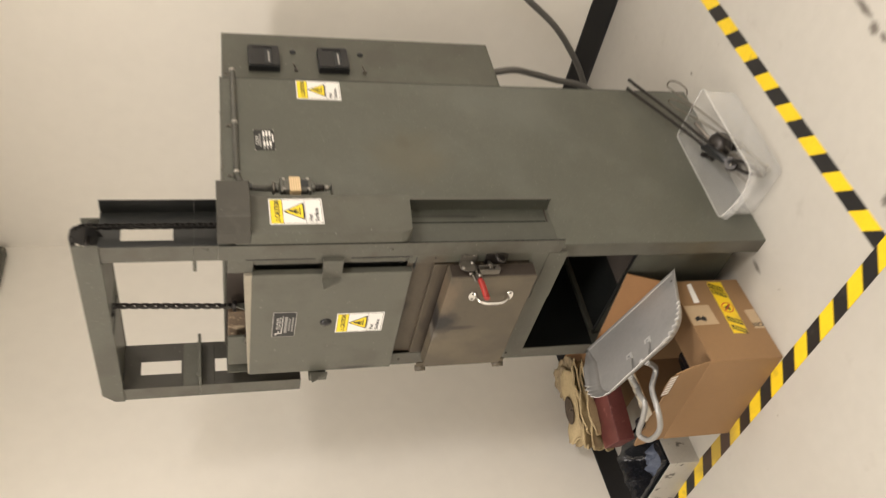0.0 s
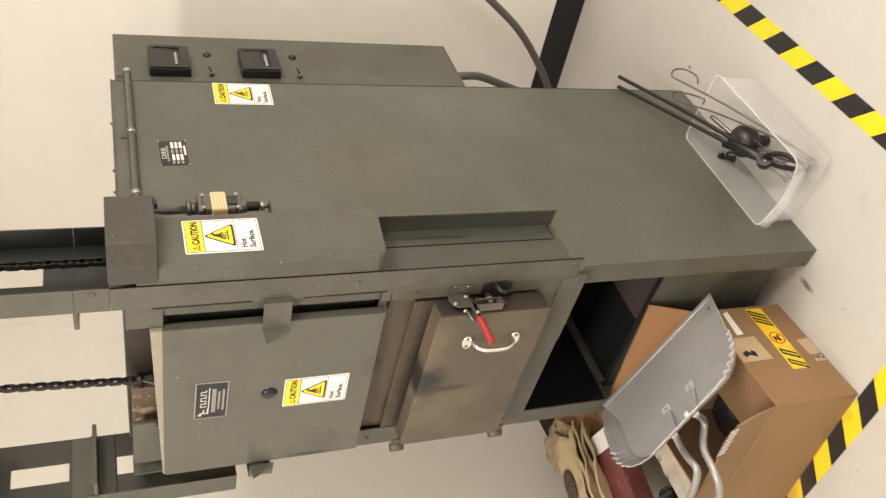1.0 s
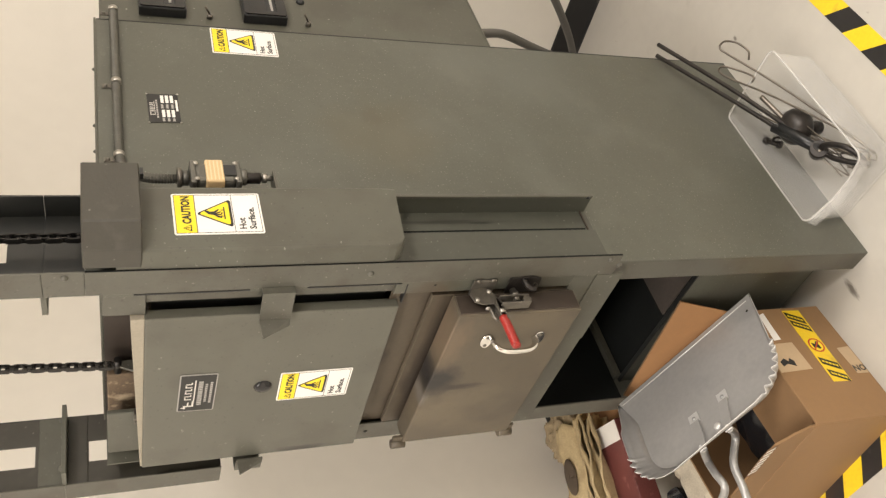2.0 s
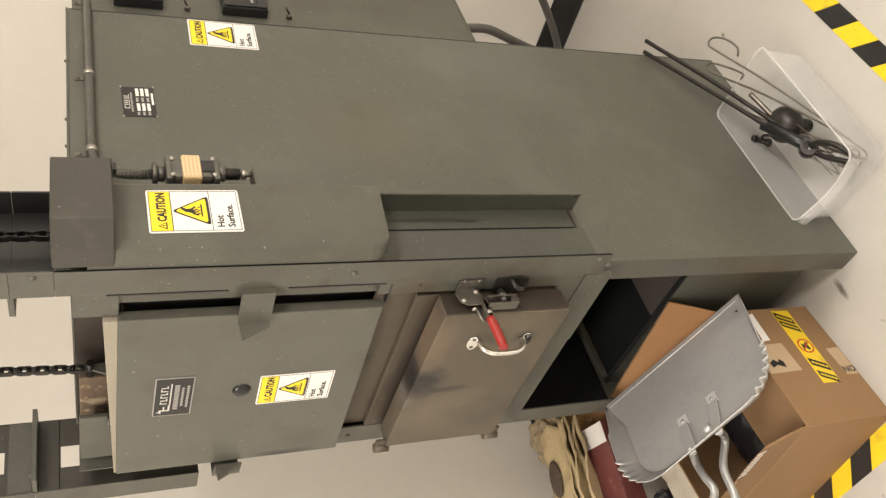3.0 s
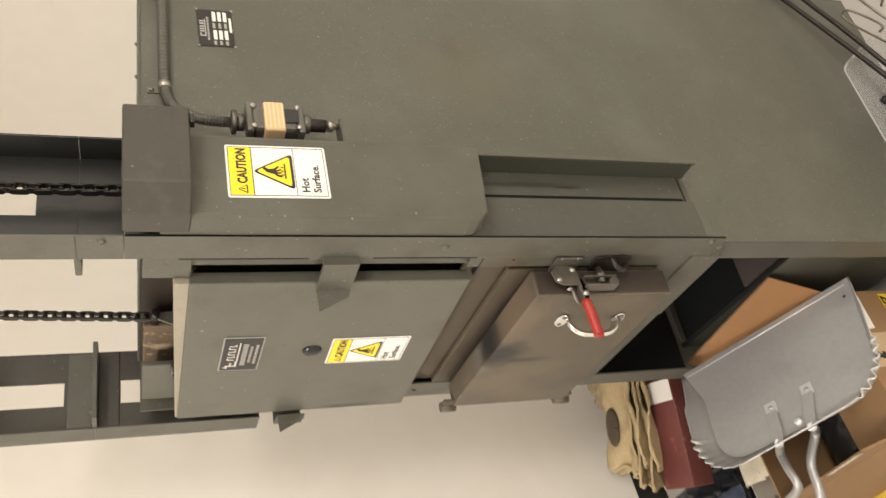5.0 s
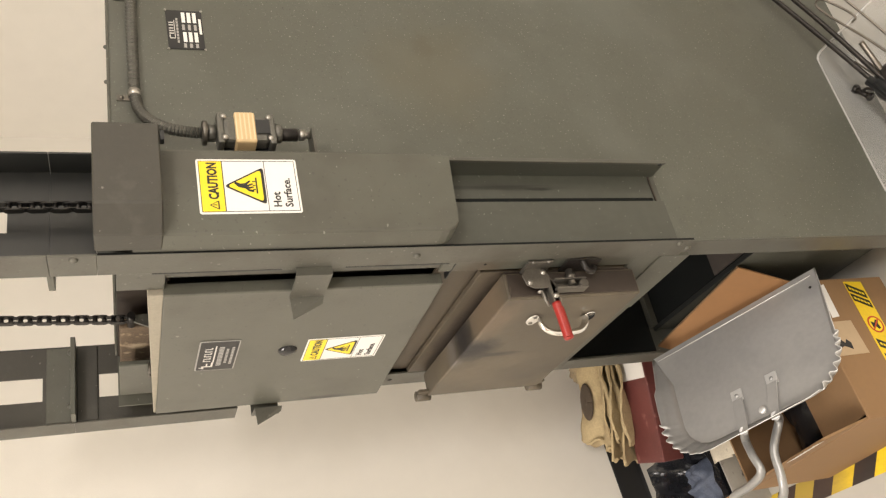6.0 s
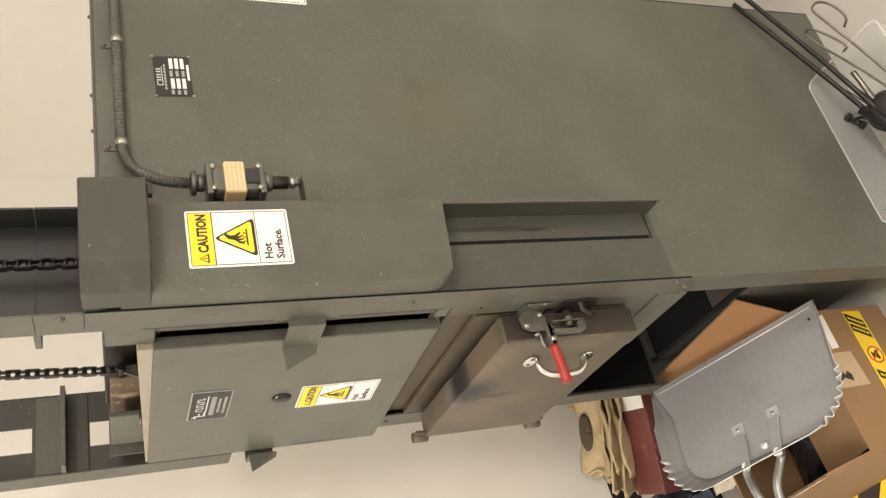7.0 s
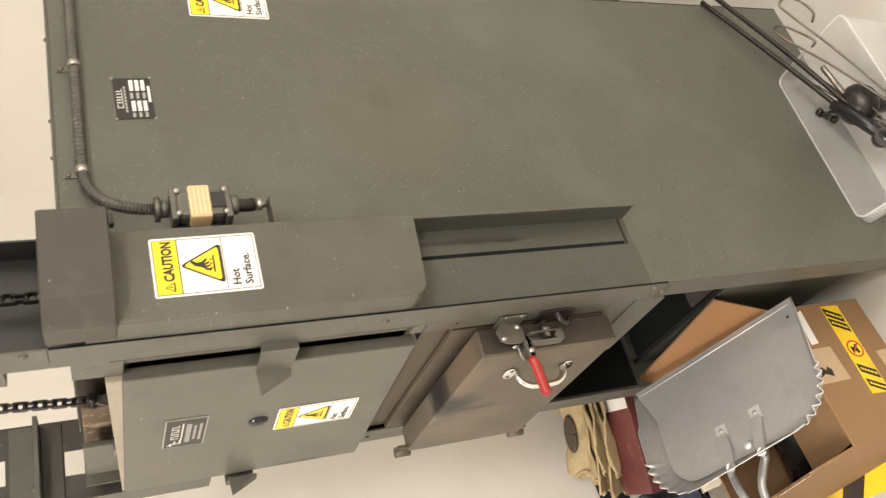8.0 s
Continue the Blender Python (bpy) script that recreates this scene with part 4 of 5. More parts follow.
def caution_label(m, w=0.081, h=0.126):
    """White label: yellow heading, warning triangle with a hand over heat waves, two words below."""
    lab = part("caution_label", prism(rrect(w, h, 0.003), 0.0006, m), label_white, F, "white and yellow hot surface caution label")
    up = lambda z: m @ Matrix.Translation((0, 0, z))  # noqa: E731
    e = 0.0035
    yh = h * 0.755
    ym = h * 0.335
    part("yellow_heading", prism(rect(e, w - e, yh, h - e), 0.0003, up(0.0007)), label_yellow, lab)
    frame_bm = ring_prism(rect(e - 0.0008, w - e + 0.0008, e - 0.0008, h - e + 0.0008), rect(e, w - e, e, h - e), 0.0002, up(0.0008))
    prism(rect(e, w - e, yh - 0.0012, yh), 0.0002, up(0.0008), bm=frame_bm)
    prism(rect(e, w - e, ym - 0.0008, ym), 0.0002, up(0.0008), bm=frame_bm)
    part("black_frame", frame_bm, ink, lab)
    cx, cy = w / 2, (yh + ym) / 2 - 0.001
    part("triangle_border", prism(tri(cx, cy, 0.0285), 0.0002, up(0.0008)), ink, lab)
    part("triangle", prism(tri(cx, cy - 0.0002, 0.0240), 0.0002, up(0.0011)), label_yellow, lab)
    sym = bmesh.new()
    hand = [(-0.010, -0.0095), (-0.0085, -0.0035), (-0.0045, 0.0005), (-0.002, 0.009), (0.0035, 0.014), (0.0065, 0.0125), (0.003, 0.0065), (0.0035, 0.001), (0.008, -0.005), (0.0065, -0.0065), (0.001, -0.0015), (0.0035, -0.0085), (0.0018, -0.0092), (-0.002, -0.002), (-0.0015, -0.0095), (-0.0032, -0.0098), (-0.005, -0.003), (-0.007, -0.0098)]
    prism([(cx + u, cy + v) for u, v in hand], 0.0002, up(0.0014), bm=sym)
    prism(rect(cx - 0.012, cx + 0.012, cy - 0.0145, cy - 0.0125), 0.0002, up(0.0014), bm=sym)
    for k in (-1, 0, 1):
        prism(rect(cx + 0.006 * k - 0.0008, cx + 0.006 * k + 0.0008, cy - 0.012, cy - 0.0085), 0.0002, up(0.0014), bm=sym)
    part("hand_symbol", sym, ink, lab)
    part("small_triangle", prism(tri(0.0125, yh + 0.0125, 0.0068), 0.0002, up(0.0011)), ink, lab)
    part("small_triangle_fill", prism(tri(0.0125, yh + 0.0124, 0.0046), 0.0002, up(0.0013)), label_yellow, lab)
    part("small_mark", prism(rect(0.0119, 0.0131, yh + 0.0095, yh + 0.0145), 0.0002, up(0.0015)), ink, lab)
    lettering("caution_word", "CAUTION", 0.0165, up(0.0011) @ Matrix.Translation((0.0208, yh + 0.0068, 0)), ink, lab, 0.0007, 0.735)
    lettering("hot_word", "Hot", 0.0138, up(0.0009) @ Matrix.Translation((0.0085, ym - 0.0165, 0)), ink, lab, 0.00035)
    lettering("surface_word", "Surface.", 0.0138, up(0.0009) @ Matrix.Translation((0.0085, ym - 0.0310, 0)), ink, lab, 0.00035)
    return lab


caution_label(side_face(XC + 0.0004, 0.010, 1.2445) @ pose(0, 0, 0, 0, 0, 0.5))
caution_label(front_face(-0.300, door_y(-0.300) - 0.0006, 1.0645) @ pose(0, 0, 0, 0, math.degrees(math.atan(DOOR_TILT)), 0))
caution_label(side_face(0.0004, 0.548, 1.137) @ pose(0, 0, 0, 0, 0, -1.0))


def bars(lines, m, material, name, parent):
    out = bmesh.new()
    for x0, x1, y0, y1 in lines:
        prism(rect(x0, x1, y0, y1), 0.0002, m, bm=out)
    return part(name, out, material, parent)


# maker's plate on the door: black with a pale logo shape and bars for the small print
pm = front_face(-0.308, door_y(-0.308) - 0.0006, 1.297) @ pose(0, 0, 0, 0, math.degrees(math.atan(DOOR_TILT)), 0) @ pose(0, 0, 0, 0, 0, -1.5)
plate = part("makers_plate", prism(rrect(0.103, 0.060, 0.003), 0.0008, pm), ink_grey, F, "black enamelled maker's plate with worn pale lettering")
part("plate_field", prism(rrect(0.099, 0.056, 0.002, x=0.002, y=0.002), 0.0003, pm @ Matrix.Translation((0, 0, 0.0009))), ink, plate)
up = pm @ Matrix.Translation((0, 0, 0.0013))
bars([(0.014, 0.017, 0.036, 0.051), (0.014, 0.030, 0.034, 0.037), (0.014, 0.026, 0.042, 0.0445), (0.030, 0.088, 0.0335, 0.0355), (0.008, 0.014, 0.047, 0.050), (0.010, 0.012, 0.050, 0.054)]
     + [(0.034 + 0.0085 * k, 0.0362 + 0.0085 * k, 0.039, 0.050) for k in range(6)] + [(0.034 + 0.0085 * k, 0.040 + 0.0085 * k, 0.039 if k % 2 else 0.0478, 0.0412 if k % 2 else 0.050) for k in range(6)], up, ink_white, "logo_shape", plate)
bars([(0.018 + 0.0052 * k, 0.0218 + 0.0052 * k, 0.022, 0.0295) for k in range(13)], up, ink_grey, "small_print", plate)
bars([(0.026 + 0.0052 * k, 0.0295 + 0.0052 * k, 0.0145, 0.0185) for k in range(10)] + [(0.022 + 0.0055 * k, 0.0262 + 0.0055 * k, 0.0065, 0.0105) for k in range(11)], up, ink_grey, "small_print", plate)
# rating plate on the side panel
rm = side_face(0.0004, 0.343, 1.3345) @ pose(0, 0, 0, 0, 0, 1.5)
rating = part("rating_plate", prism(rect(0, 0.076, 0, 0.052), 0.0006, rm), ink, F, "black rating plate with blank white fields")
up = rm @ Matrix.Translation((0, 0, 0.0007))
bars([(0.034, 0.0355 + 0.0, 0.0, 0.0001)] + [(a, b, c, c + 0.0052) for c in (0.0085, 0.0165, 0.0245) for a, b in ((0.014, 0.033), (0.052, 0.072))] + [(0.030, 0.060, 0.0020, 0.0055)], up, label_white, "white_fields", rating)
bars([(0.003, 0.011, c, c + 0.004) for c in (0.009, 0.0175, 0.026)] + [(0.037, 0.048, c, c + 0.004) for c in (0.009, 0.0175, 0.026)] + [(0.012 + 0.0062 * k, 0.0168 + 0.0062 * k, 0.0355, 0.0385) for k in range(8)], up, ink_grey, "small_print", rating)
bars([(0.020, 0.056, 0.0405, 0.0415), (0.020, 0.0215, 0.041, 0.049), (0.0225, 0.027, 0.0475, 0.049), (0.029, 0.031, 0.0425, 0.049), (0.034, 0.036, 0.0425, 0.049), (0.039, 0.041, 0.0425, 0.049), (0.045, 0.047, 0.0425, 0.049), (0.050, 0.052, 0.0425, 0.049)], up, ink_white, "logo_shape", rating)
for u, v in ((0.0, 0.0), (0.076, 0.0), (0.0, 0.052), (0.076, 0.052)):
    q = rm @ Vector((u, v, 0.0006))
    part("pin", dome(q, (1, 0, 0), 0.002, 0.0015), zinc, rating)


# ---- cardboard carton ----
CB = Matrix.Translation((-0.155, -0.288, 0)) @ pose(0, 0, 0, 0, 0, 5.5)   # near corner; local -x along the front, +y to the back
carton = thing("cardboard_carton", (-0.34, -0.15, 0), "open brown corrugated cardboard carton with taped side, flaps up", "carton")
CW, CD, CH, CT = 0.372, 0.292, 0.222, 0.005


def cbox(*a, **k):
    return box(*a, m=CB, **k)


part("side", cbox(-CT, 0, 0, CD, 0, CH, bevel=0.0012), card, carton)
part("side", cbox(-CW, -CW + CT, 0, CD, 0, CH, bevel=0.0012), card, carton)
part("front", cbox(-CW + CT, -CT, 0, CT, 0, CH, bevel=0.0012), card, carton)
part("back", cbox(-CW + CT, -CT, CD - CT, CD, 0, CH, bevel=0.0012), card, carton)
part("bottom", cbox(-CW + CT, -CT, CT, CD - CT, 0.001, 0.006), card, carton)
# flaps
part("back_flap", merge(bmesh.new(), box(-CW + 0.004, -0.004, -0.004, 0.0, 0, 0.126, 0.001), CB @ Matrix.Translation((0, CD - 0.001, CH)) @ pose(0, 0, 0, -20, 0, 0)), card_in, carton, "lit inner face of the raised back flap")
part("flap_edge", merge(bmesh.new(), box(-CW + 0.003, -0.003, -0.0045, 0.0005, 0.1262, 0.1276, 0.0004), CB @ Matrix.Translation((0, CD - 0.001, CH)) @ pose(0, 0, 0, -20, 0, 0)), card_edge, carton)
part("flap_edge", merge(bmesh.new(), box(-CW + 0.0024, -CW + 0.0038, -0.0045, 0.0005, 0.002, 0.1262, 0.0004), CB @ Matrix.Translation((0, CD - 0.001, CH)) @ pose(0, 0, 0, -20, 0, 0)), card_edge, carton)
part("side_flap", merge(bmesh.new(), box(-0.178, 0.0, 0.012, CD - 0.012, -0.004, 0.0, 0.001), CB @ Matrix.Translation((-0.003, 0, CH - 0.003)) @ pose(0, 0, 0, 0, -17, 0)), card, carton)
FF = CB @ Matrix.Translation((0, 0.003, CH)) @ pose(0, 0, 0, 102, 0, 0)   # local y runs up the raised front flap, local z out of the front
top_edge = [(-CW + 0.010, 0.108)]
rnd = random.Random(5)
for k in range(25):
    top_edge.append((-CW + 0.030 + 0.0125 * k, 0.112 + rnd.uniform(-0.004, 0.004)))
ff = part("front_flap", prism([(-0.004, 0.0)] + [(-0.006, 0.060), (-0.018, 0.108)] + top_edge[::-1] + [(-CW + 0.006, 0.0)], 0.0042, FF @ Matrix.Translation((0, 0, -0.002))), card, carton, "raised front flap with a torn printed edge")
part("torn_edge", prism([(-0.018, 0.098), (-0.021, 0.1290), (-0.060, 0.1320), (-0.110, 0.1270), (-0.114, 0.100)], 0.0006, FF @ Matrix.Translation((0, 0, 0.0023))), card_edge, ff, "torn printed paper edge")
for k in range(7):
    x = -0.024 - 0.0120 * k
    part("print_bar", prism([(x, 0.1040), (x - 0.003, 0.1270), (x - 0.0085, 0.1270), (x - 0.0062, 0.1040)], 0.0004, FF @ Matrix.Translation((0, 0, 0.0030))), label_white, ff)
# Black film and block added to give the carton's inside its darkness.
dark_filler = thing("carton_dark_filler", (-0.36, -0.17, 0.006), "crumpled black film added to darken the carton's inside", "plastic bag")
part("crumpled_film", sheet([[CB @ Vector((-0.362 + 0.03 * i, 0.012 + 0.027 * j, 0.105 + 0.035 * noise.noise(Vector((i * 0.7, j * 0.7, 4))) - 0.09 * max(abs(i / 5.0 - 1), abs(j / 5.0 - 1)) ** 4)) for j in range(11)] for i in range(11)], 0.001), bag_mat, dark_filler)
part("filler_base", cbox(-0.33, -0.06, 0.03, 0.26, 0.0065, 0.08, bevel=0.02), bag_mat, dark_filler)
# printed tape and kraft patches on the side face
SF = CB @ Matrix(((0, 0, 1, 0.0004), (1, 0, 0, 0), (0, 1, 0, 0), (0, 0, 0, 1)))
tape = part("warning_tape", prism([(0.088, 0.064), (0.282, 0.060), (0.284, 0.106), (0.090, 0.110)], 0.0004, SF), yellow, carton, "yellow printed warning tape strip")
for y0, y1 in ((0.096, 0.112), (0.126, 0.144), (0.230, 0.247), (0.252, 0.270)):
    blk = part("black_print", prism([(y0 - 0.010, 0.0655), (y1 - 0.010, 0.0655), (y1 + 0.010, 0.1045), (y0 + 0.010, 0.1045)], 0.0003, SF @ Matrix.Translation((0, 0, 0.0005))), ink, tape)
    mid = (y0 + y1) / 2
    for q in range(5):
        z0 = 0.0695 + 0.0066 * q
        yy = mid - 0.0105 + (z0 - 0.0655) / 0.039 * 0.020
        part("print_bar", prism([(yy - 0.0025, z0), (yy + 0.0025, z0), (yy + 0.0050, z0 + 0.0046), (yy, z0 + 0.0046)], 0.0003, SF @ Matrix.Translation((0, 0, 0.0009))), label_yellow, blk)
cm = SF @ Matrix.Translation((0.184, 0.084, 0.0006)) @ pose(0, 0, 0, 0, 0, -90)
circ = [(math.cos(2 * math.pi * k / 24), math.sin(2 * math.pi * k / 24)) for k in range(24)]
part("ban_sign_field", prism([(0.0170 * a, 0.0170 * b) for a, b in circ], 0.0002, cm), label_yellow, tape)
rg = ring_prism([(0.0188 * a, 0.0188 * b) for a, b in circ], [(0.0152 * a, 0.0152 * b) for a, b in circ], 0.0003, cm @ Matrix.Translation((0, 0, 0.0001)))
prism([(-0.0125, -0.0105), (-0.0105, -0.0125), (0.0125, 0.0105), (0.0105, 0.0125)], 0.0003, cm @ Matrix.Translation((0, 0, 0.0006)), bm=rg)
part("ban_sign", rg, ink_red, tape)
part("ban_sign_symbol", prism([(-0.010, -0.008), (-0.002, -0.005), (0.002, -0.011), (0.008, -0.009), (0.006, 0.002), (0.011, 0.008), (0.003, 0.010), (-0.002, 0.003), (-0.010, 0.007)], 0.0002, cm @ Matrix.Translation((0, 0, 0.0003))), ink, tape)
p1 = part("kraft_patch", prism([(0.126, 0.138), (0.197, 0.141), (0.196, 0.2205), (0.124, 0.2205)], 0.0003, SF), kraft, carton, "kraft paper tape patch")
part("patch_print", prism([(0.136, 0.172), (0.150, 0.170), (0.158, 0.178), (0.150, 0.184), (0.158, 0.192), (0.150, 0.206), (0.138, 0.204), (0.144, 0.190)], 0.0003, SF @ Matrix.Translation((0, 0, 0.0004))), ink, p1)
p2 = part("kraft_patch", prism([(0.103, 0.003), (0.174, 0.003), (0.172, 0.037), (0.104, 0.034)], 0.0003, SF), kraft, carton, "kraft paper tape patch")
lettering("patch_word", "NO", 0.021, SF @ Matrix.Translation((0.110, 0.0345, 0.0004)) @ pose(0, 0, 0, 0, 0, -90), ink, p2, 0.0006)
part("paper_slip", prism([(0.207, 0.163), (0.281, 0.159), (0.276, 0.174), (0.205, 0.182)], 0.0004, SF), label_white, carton, "small white paper slip")

# ---- dustpan ----
PU, PV = Vector((-0.9156, -0.0710, 0.3957)), Vector((0.2012, -0.9331, 0.2980))
PN = PU.cross(PV)
PM = Matrix(((PU.x, PV.x, PN.x, -0.110), (PU.y, PV.y, PN.y, -0.005), (PU.z, PV.z, PN.z, 0.241), (0, 0, 0, 1)))
pan = thing("dustpan", (-0.25, -0.12, 0.222), "galvanised sheet-metal dustpan lying tilted on the open carton", "dustpan")
# floor outline from the lip round the back, u across, v to the back
outline = [(0.004, 0.0), (0.009, 0.09), (0.013, 0.165)]
for k in range(7):
    a = radians(180 - 90 * k / 6)
    outline.append((0.079 + 0.066 * math.cos(a), 0.176 + 0.068 * math.sin(a)))
for k in range(7):
    a = radians(90 - 90 * k / 6)
    outline.append((0.286 + 0.062 * math.cos(a), 0.176 + 0.068 * math.sin(a)))
outline += [(0.350, 0.150), (0.354, 0.085), (0.390, 0.0)]
flare = []
for i, (u, v) in enumerate(outline):
    a, b = outline[max(i - 1, 0)], outline[min(i + 1, len(outline) - 1)]
    d = Vector((b[0] - a[0], b[1] - a[1])).normalized()
    flare.append((-d.y, d.x))
# the flared wall, its rim crimped in waves at the two back corners
fine = []
for i in range(len(outline) - 1):
    corner = 2 <= i <= 8 or 9 <= i <= 15
    steps = 14 if corner else 4
    for k in range(steps):
        t = k / steps
        u = outline[i][0] * (1 - t) + outline[i + 1][0] * t
        v = outline[i][1] * (1 - t) + outline[i + 1][1] * t
        fx = flare[i][0] * (1 - t) + flare[i + 1][0] * t
        fy = flare[i][1] * (1 - t) + flare[i + 1][1] * t
        fine.append((u, v, fx, fy, corner and not (8 <= i <= 9)))
fine.append((*outline[-1], *flare[-1], False))
pb = bmesh.new()
rows_p = []
run = 0.0
for n_, (u, v, fx, fy, wavy) in enumerate(fine):
    if n_:
        run += math.hypot(u - fine[n_ - 1][0], v - fine[n_ - 1][1])
    w = math.sin(run / 0.0150 * 2 * math.pi) if wavy else 0.0
    rise = min(1.0, v / 0.10)
    row = []
    for s in (0.0, 0.35, 0.7, 1.0):
        out_ = (0.016 + 0.016 * min(1.0, u / 0.3)) * s * (0.15 + 0.85 * rise) + (0.0026 if u > 0.19 else 0.0052) * w * s * s
        up_ = 0.028 * s * (0.4 + 0.6 * s) * rise + (0.0038 if u > 0.19 else -0.0008) * w * s * s
        row.append(PM @ Vector((u + fx * out_, v + fy * out_, up_)))
    rows_p.append(row)
wall = sheet(rows_p, 0.0009, pb)
part("pan_wall", wall, alu, pan, "flared wall with crimped back corners")
part("pan_floor", prism([(u, v) for u, v in outline], 0.0010, PM @ Matrix.Translation((0, 0, -0.0010))), alu, pan, "flat galvanised pan floor")
part("rolled_rim", tube([r[-1] for r in rows_p], 0.0007, 5), alu_edge, pan, "bright crimped rim")
part("lip_bead", tube([PM @ Vector((0.014, 0.012, 0.0006)), PM @ Vector((0.380, 0.012, 0.0006))], 0.0011, 6), alu_edge, pan, "bright line along the front lip")
# handle: two riveted straps, tube bent over the back
for u in (0.145, 0.2205):
    st = part("handle_strap", merge(bmesh.new(), box(u - 0.012, u + 0.012, 0.166, 0.191, 0.0, 0.003, 0.0008), PM), alu_edge, pan)
    part("rivet", dome(PM @ Vector((u, 0.179, 0.003)), PN, 0.0045, 0.003), tube_mat, st)
part("corner_dent", dome(PM @ Vector((0.022, 0.036, 0.0002)), PN, 0.0030, 0.0010), iron, pan)
part("hanging_stud", dome(PM @ Vector((0.178, 0.230, 0.001)), PN, 0.0085, 0.006), alu_edge, pan)


def pv(u, v, n):
    return PM @ Vector((u, v, n))


grip = curve_pts([pv(0.154, 0.256, 0.008), (-0.243, -0.249, 0.338), (-0.257, -0.298, 0.362), (-0.260, -0.345, 0.366), (-0.277, -0.373, 0.360), (-0.324, -0.384, 0.342), (-0.372, -0.384, 0.335), (-0.416, -0.373, 0.335), (-0.434, -0.350, 0.345),
                  (-0.408, -0.342, 0.355), (-0.345, -0.340, 0.368), (-0.290, -0.328, 0.380), (-0.294, -0.295, 0.382), (-0.308, -0.262, 0.373), pv(0.2205, 0.256, 0.008)], 8)
for u0, u1 in ((0.145, 0.150), (0.2205, 0.2165)):
    part("flattened_end", prism([(u0 - 0.0110, 0.188), (u0 + 0.0110, 0.188), (u1 + 0.0135, 0.236), (u1 + 0.0125, 0.262), (u1 - 0.0045, 0.262), (u1 - 0.0070, 0.236)], 0.0030, PM @ Matrix.Translation((0, 0, 0.0034)) @ pose(0, 0.188, 0, 3, 0, 0) @ Matrix.Translation((0, -0.188, 0)), 0.0010), alu, pan)
part("tube_handle", tube(grip, 0.0078, 12), tube_mat, pan, "bent aluminium tube handle")

# ---- clear bin with tools ----
bin_ = thing("storage_bin", (0.09, 0.28, 0), "small milky clear plastic bin holding tongs and wire hooks", "plastic bin")
BX0, BX1, BY0, BY1, BH = -0.005, 0.183, 0.085, 0.424, 0.112


def loop(inset, z, r=0.022, grow=0.0):
    return [(x, y, z) for x, y in rrect(BX1 - BX0 - 2 * inset + 2 * grow, BY1 - BY0 - 2 * inset + 2 * grow, r, 5, BX0 + inset - grow + 0.006, BY0 + inset - grow)]


def scoop(p, depth=0.020):
    """The near end of the bin dips in a shallow curve between its corners."""
    x, y, z = p
    if y > BY0 + 0.03 or z < 0.04:
        return p
    k = (x - BX0 - 0.006) / (BX1 - BX0)
    return (x, y, z - depth * max(0.0, math.sin(math.pi * min(max(k, 0.0), 1.0))) * (z / BH) ** 2)


def bin_loop(inset, z):
    pts = loop(inset, z, 0.016)
    out = []
    for i, p in enumerate(pts):
        q = pts[(i + 1) % len(pts)]
        n = 10 if abs(p[0] - q[0]) > 0.08 else 1
        out += [scoop((p[0] + (q[0] - p[0]) * k / n, p[1] + (q[1] - p[1]) * k / n, z)) for k in range(n)]
    return out


bb = bmesh.new()
rings = [[bb.verts.new(p) for p in bin_loop(i, z)] for i, z in ((0.0, BH), (0.0004, BH - 0.02), (0.002, 0.012), (0.006, 0.003))]
inner = [[bb.verts.new(p) for p in bin_loop(i, z)] for i, z in ((0.0022, BH), (0.0026, BH - 0.02), (0.0042, 0.014), (0.009, 0.006))]
for a, b in list(zip(rings, rings[1:])) + list(zip(inner, inner[1:])):
    for k in range(len(a)):
        bb.faces.new((a[k], a[(k + 1) % len(a)], b[(k + 1) % len(a)], b[k])).smooth = True
for k in range(len(rings[0])):
    j = (k + 1) % len(rings[0])
    bb.faces.new((rings[0][k], rings[0][j], inner[0][j], inner[0][k]))
bb.faces.new(rings[-1])
bb.faces.new(inner[-1])
part("bin_body", bb, bin_mat, bin_)
part("bin_rim", tube(bin_loop(-0.0012, BH), 0.0024, 6, closed=True, flat=0.8), bin_rim, bin_, "whitish rolled rim")
lip_rows = []
for k in range(13):
    x = BX0 + 0.010 + (BX1 - BX0 - 0.008) * k / 12
    x0, y0, z0 = scoop((x, BY0 - 0.002, BH))
    lip_rows.append([(x0, y0 - 0.010 * f, z0 - 0.016 * f * f) for f in (0.0, 0.35, 0.7, 1.0)])
part("end_lip", sheet(lip_rows, 0.0012), bin_mat, bin_, "curved whitish lip at the bin's end")

tongs = thing("tongs", (0.115, 0.23, 0.01), "long black forged iron tongs standing in the clear bin", "tongs")
part("arm", tube(curve_pts([(0.012, 0.632, 0.212), (0.056, 0.420, 0.146), (0.090, 0.240, 0.090), (0.108, 0.186, 0.076)], 6), 0.0052, 8), iron, tongs)
part("arm", tube(curve_pts([(0.030, 0.652, 0.207), (0.072, 0.440, 0.146), (0.100, 0.262, 0.096), (0.112, 0.196, 0.078)], 6), 0.0052, 8), iron, tongs)
part("joint_boss", tube([(0.096, 0.198, 0.070), (0.116, 0.188, 0.088)], 0.018, 14), iron, tongs)
part("pivot", dome((0.116, 0.188, 0.088), (0.7, -0.35, 0.6), 0.0075, 0.004), zinc, tongs)
part("jaw", tube(curve_pts([(0.106, 0.190, 0.080), (0.134, 0.178, 0.092), (0.158, 0.148, 0.086), (0.160, 0.118, 0.066), (0.146, 0.104, 0.045)], 6), 0.0075, 8, flat=0.7), iron, tongs)
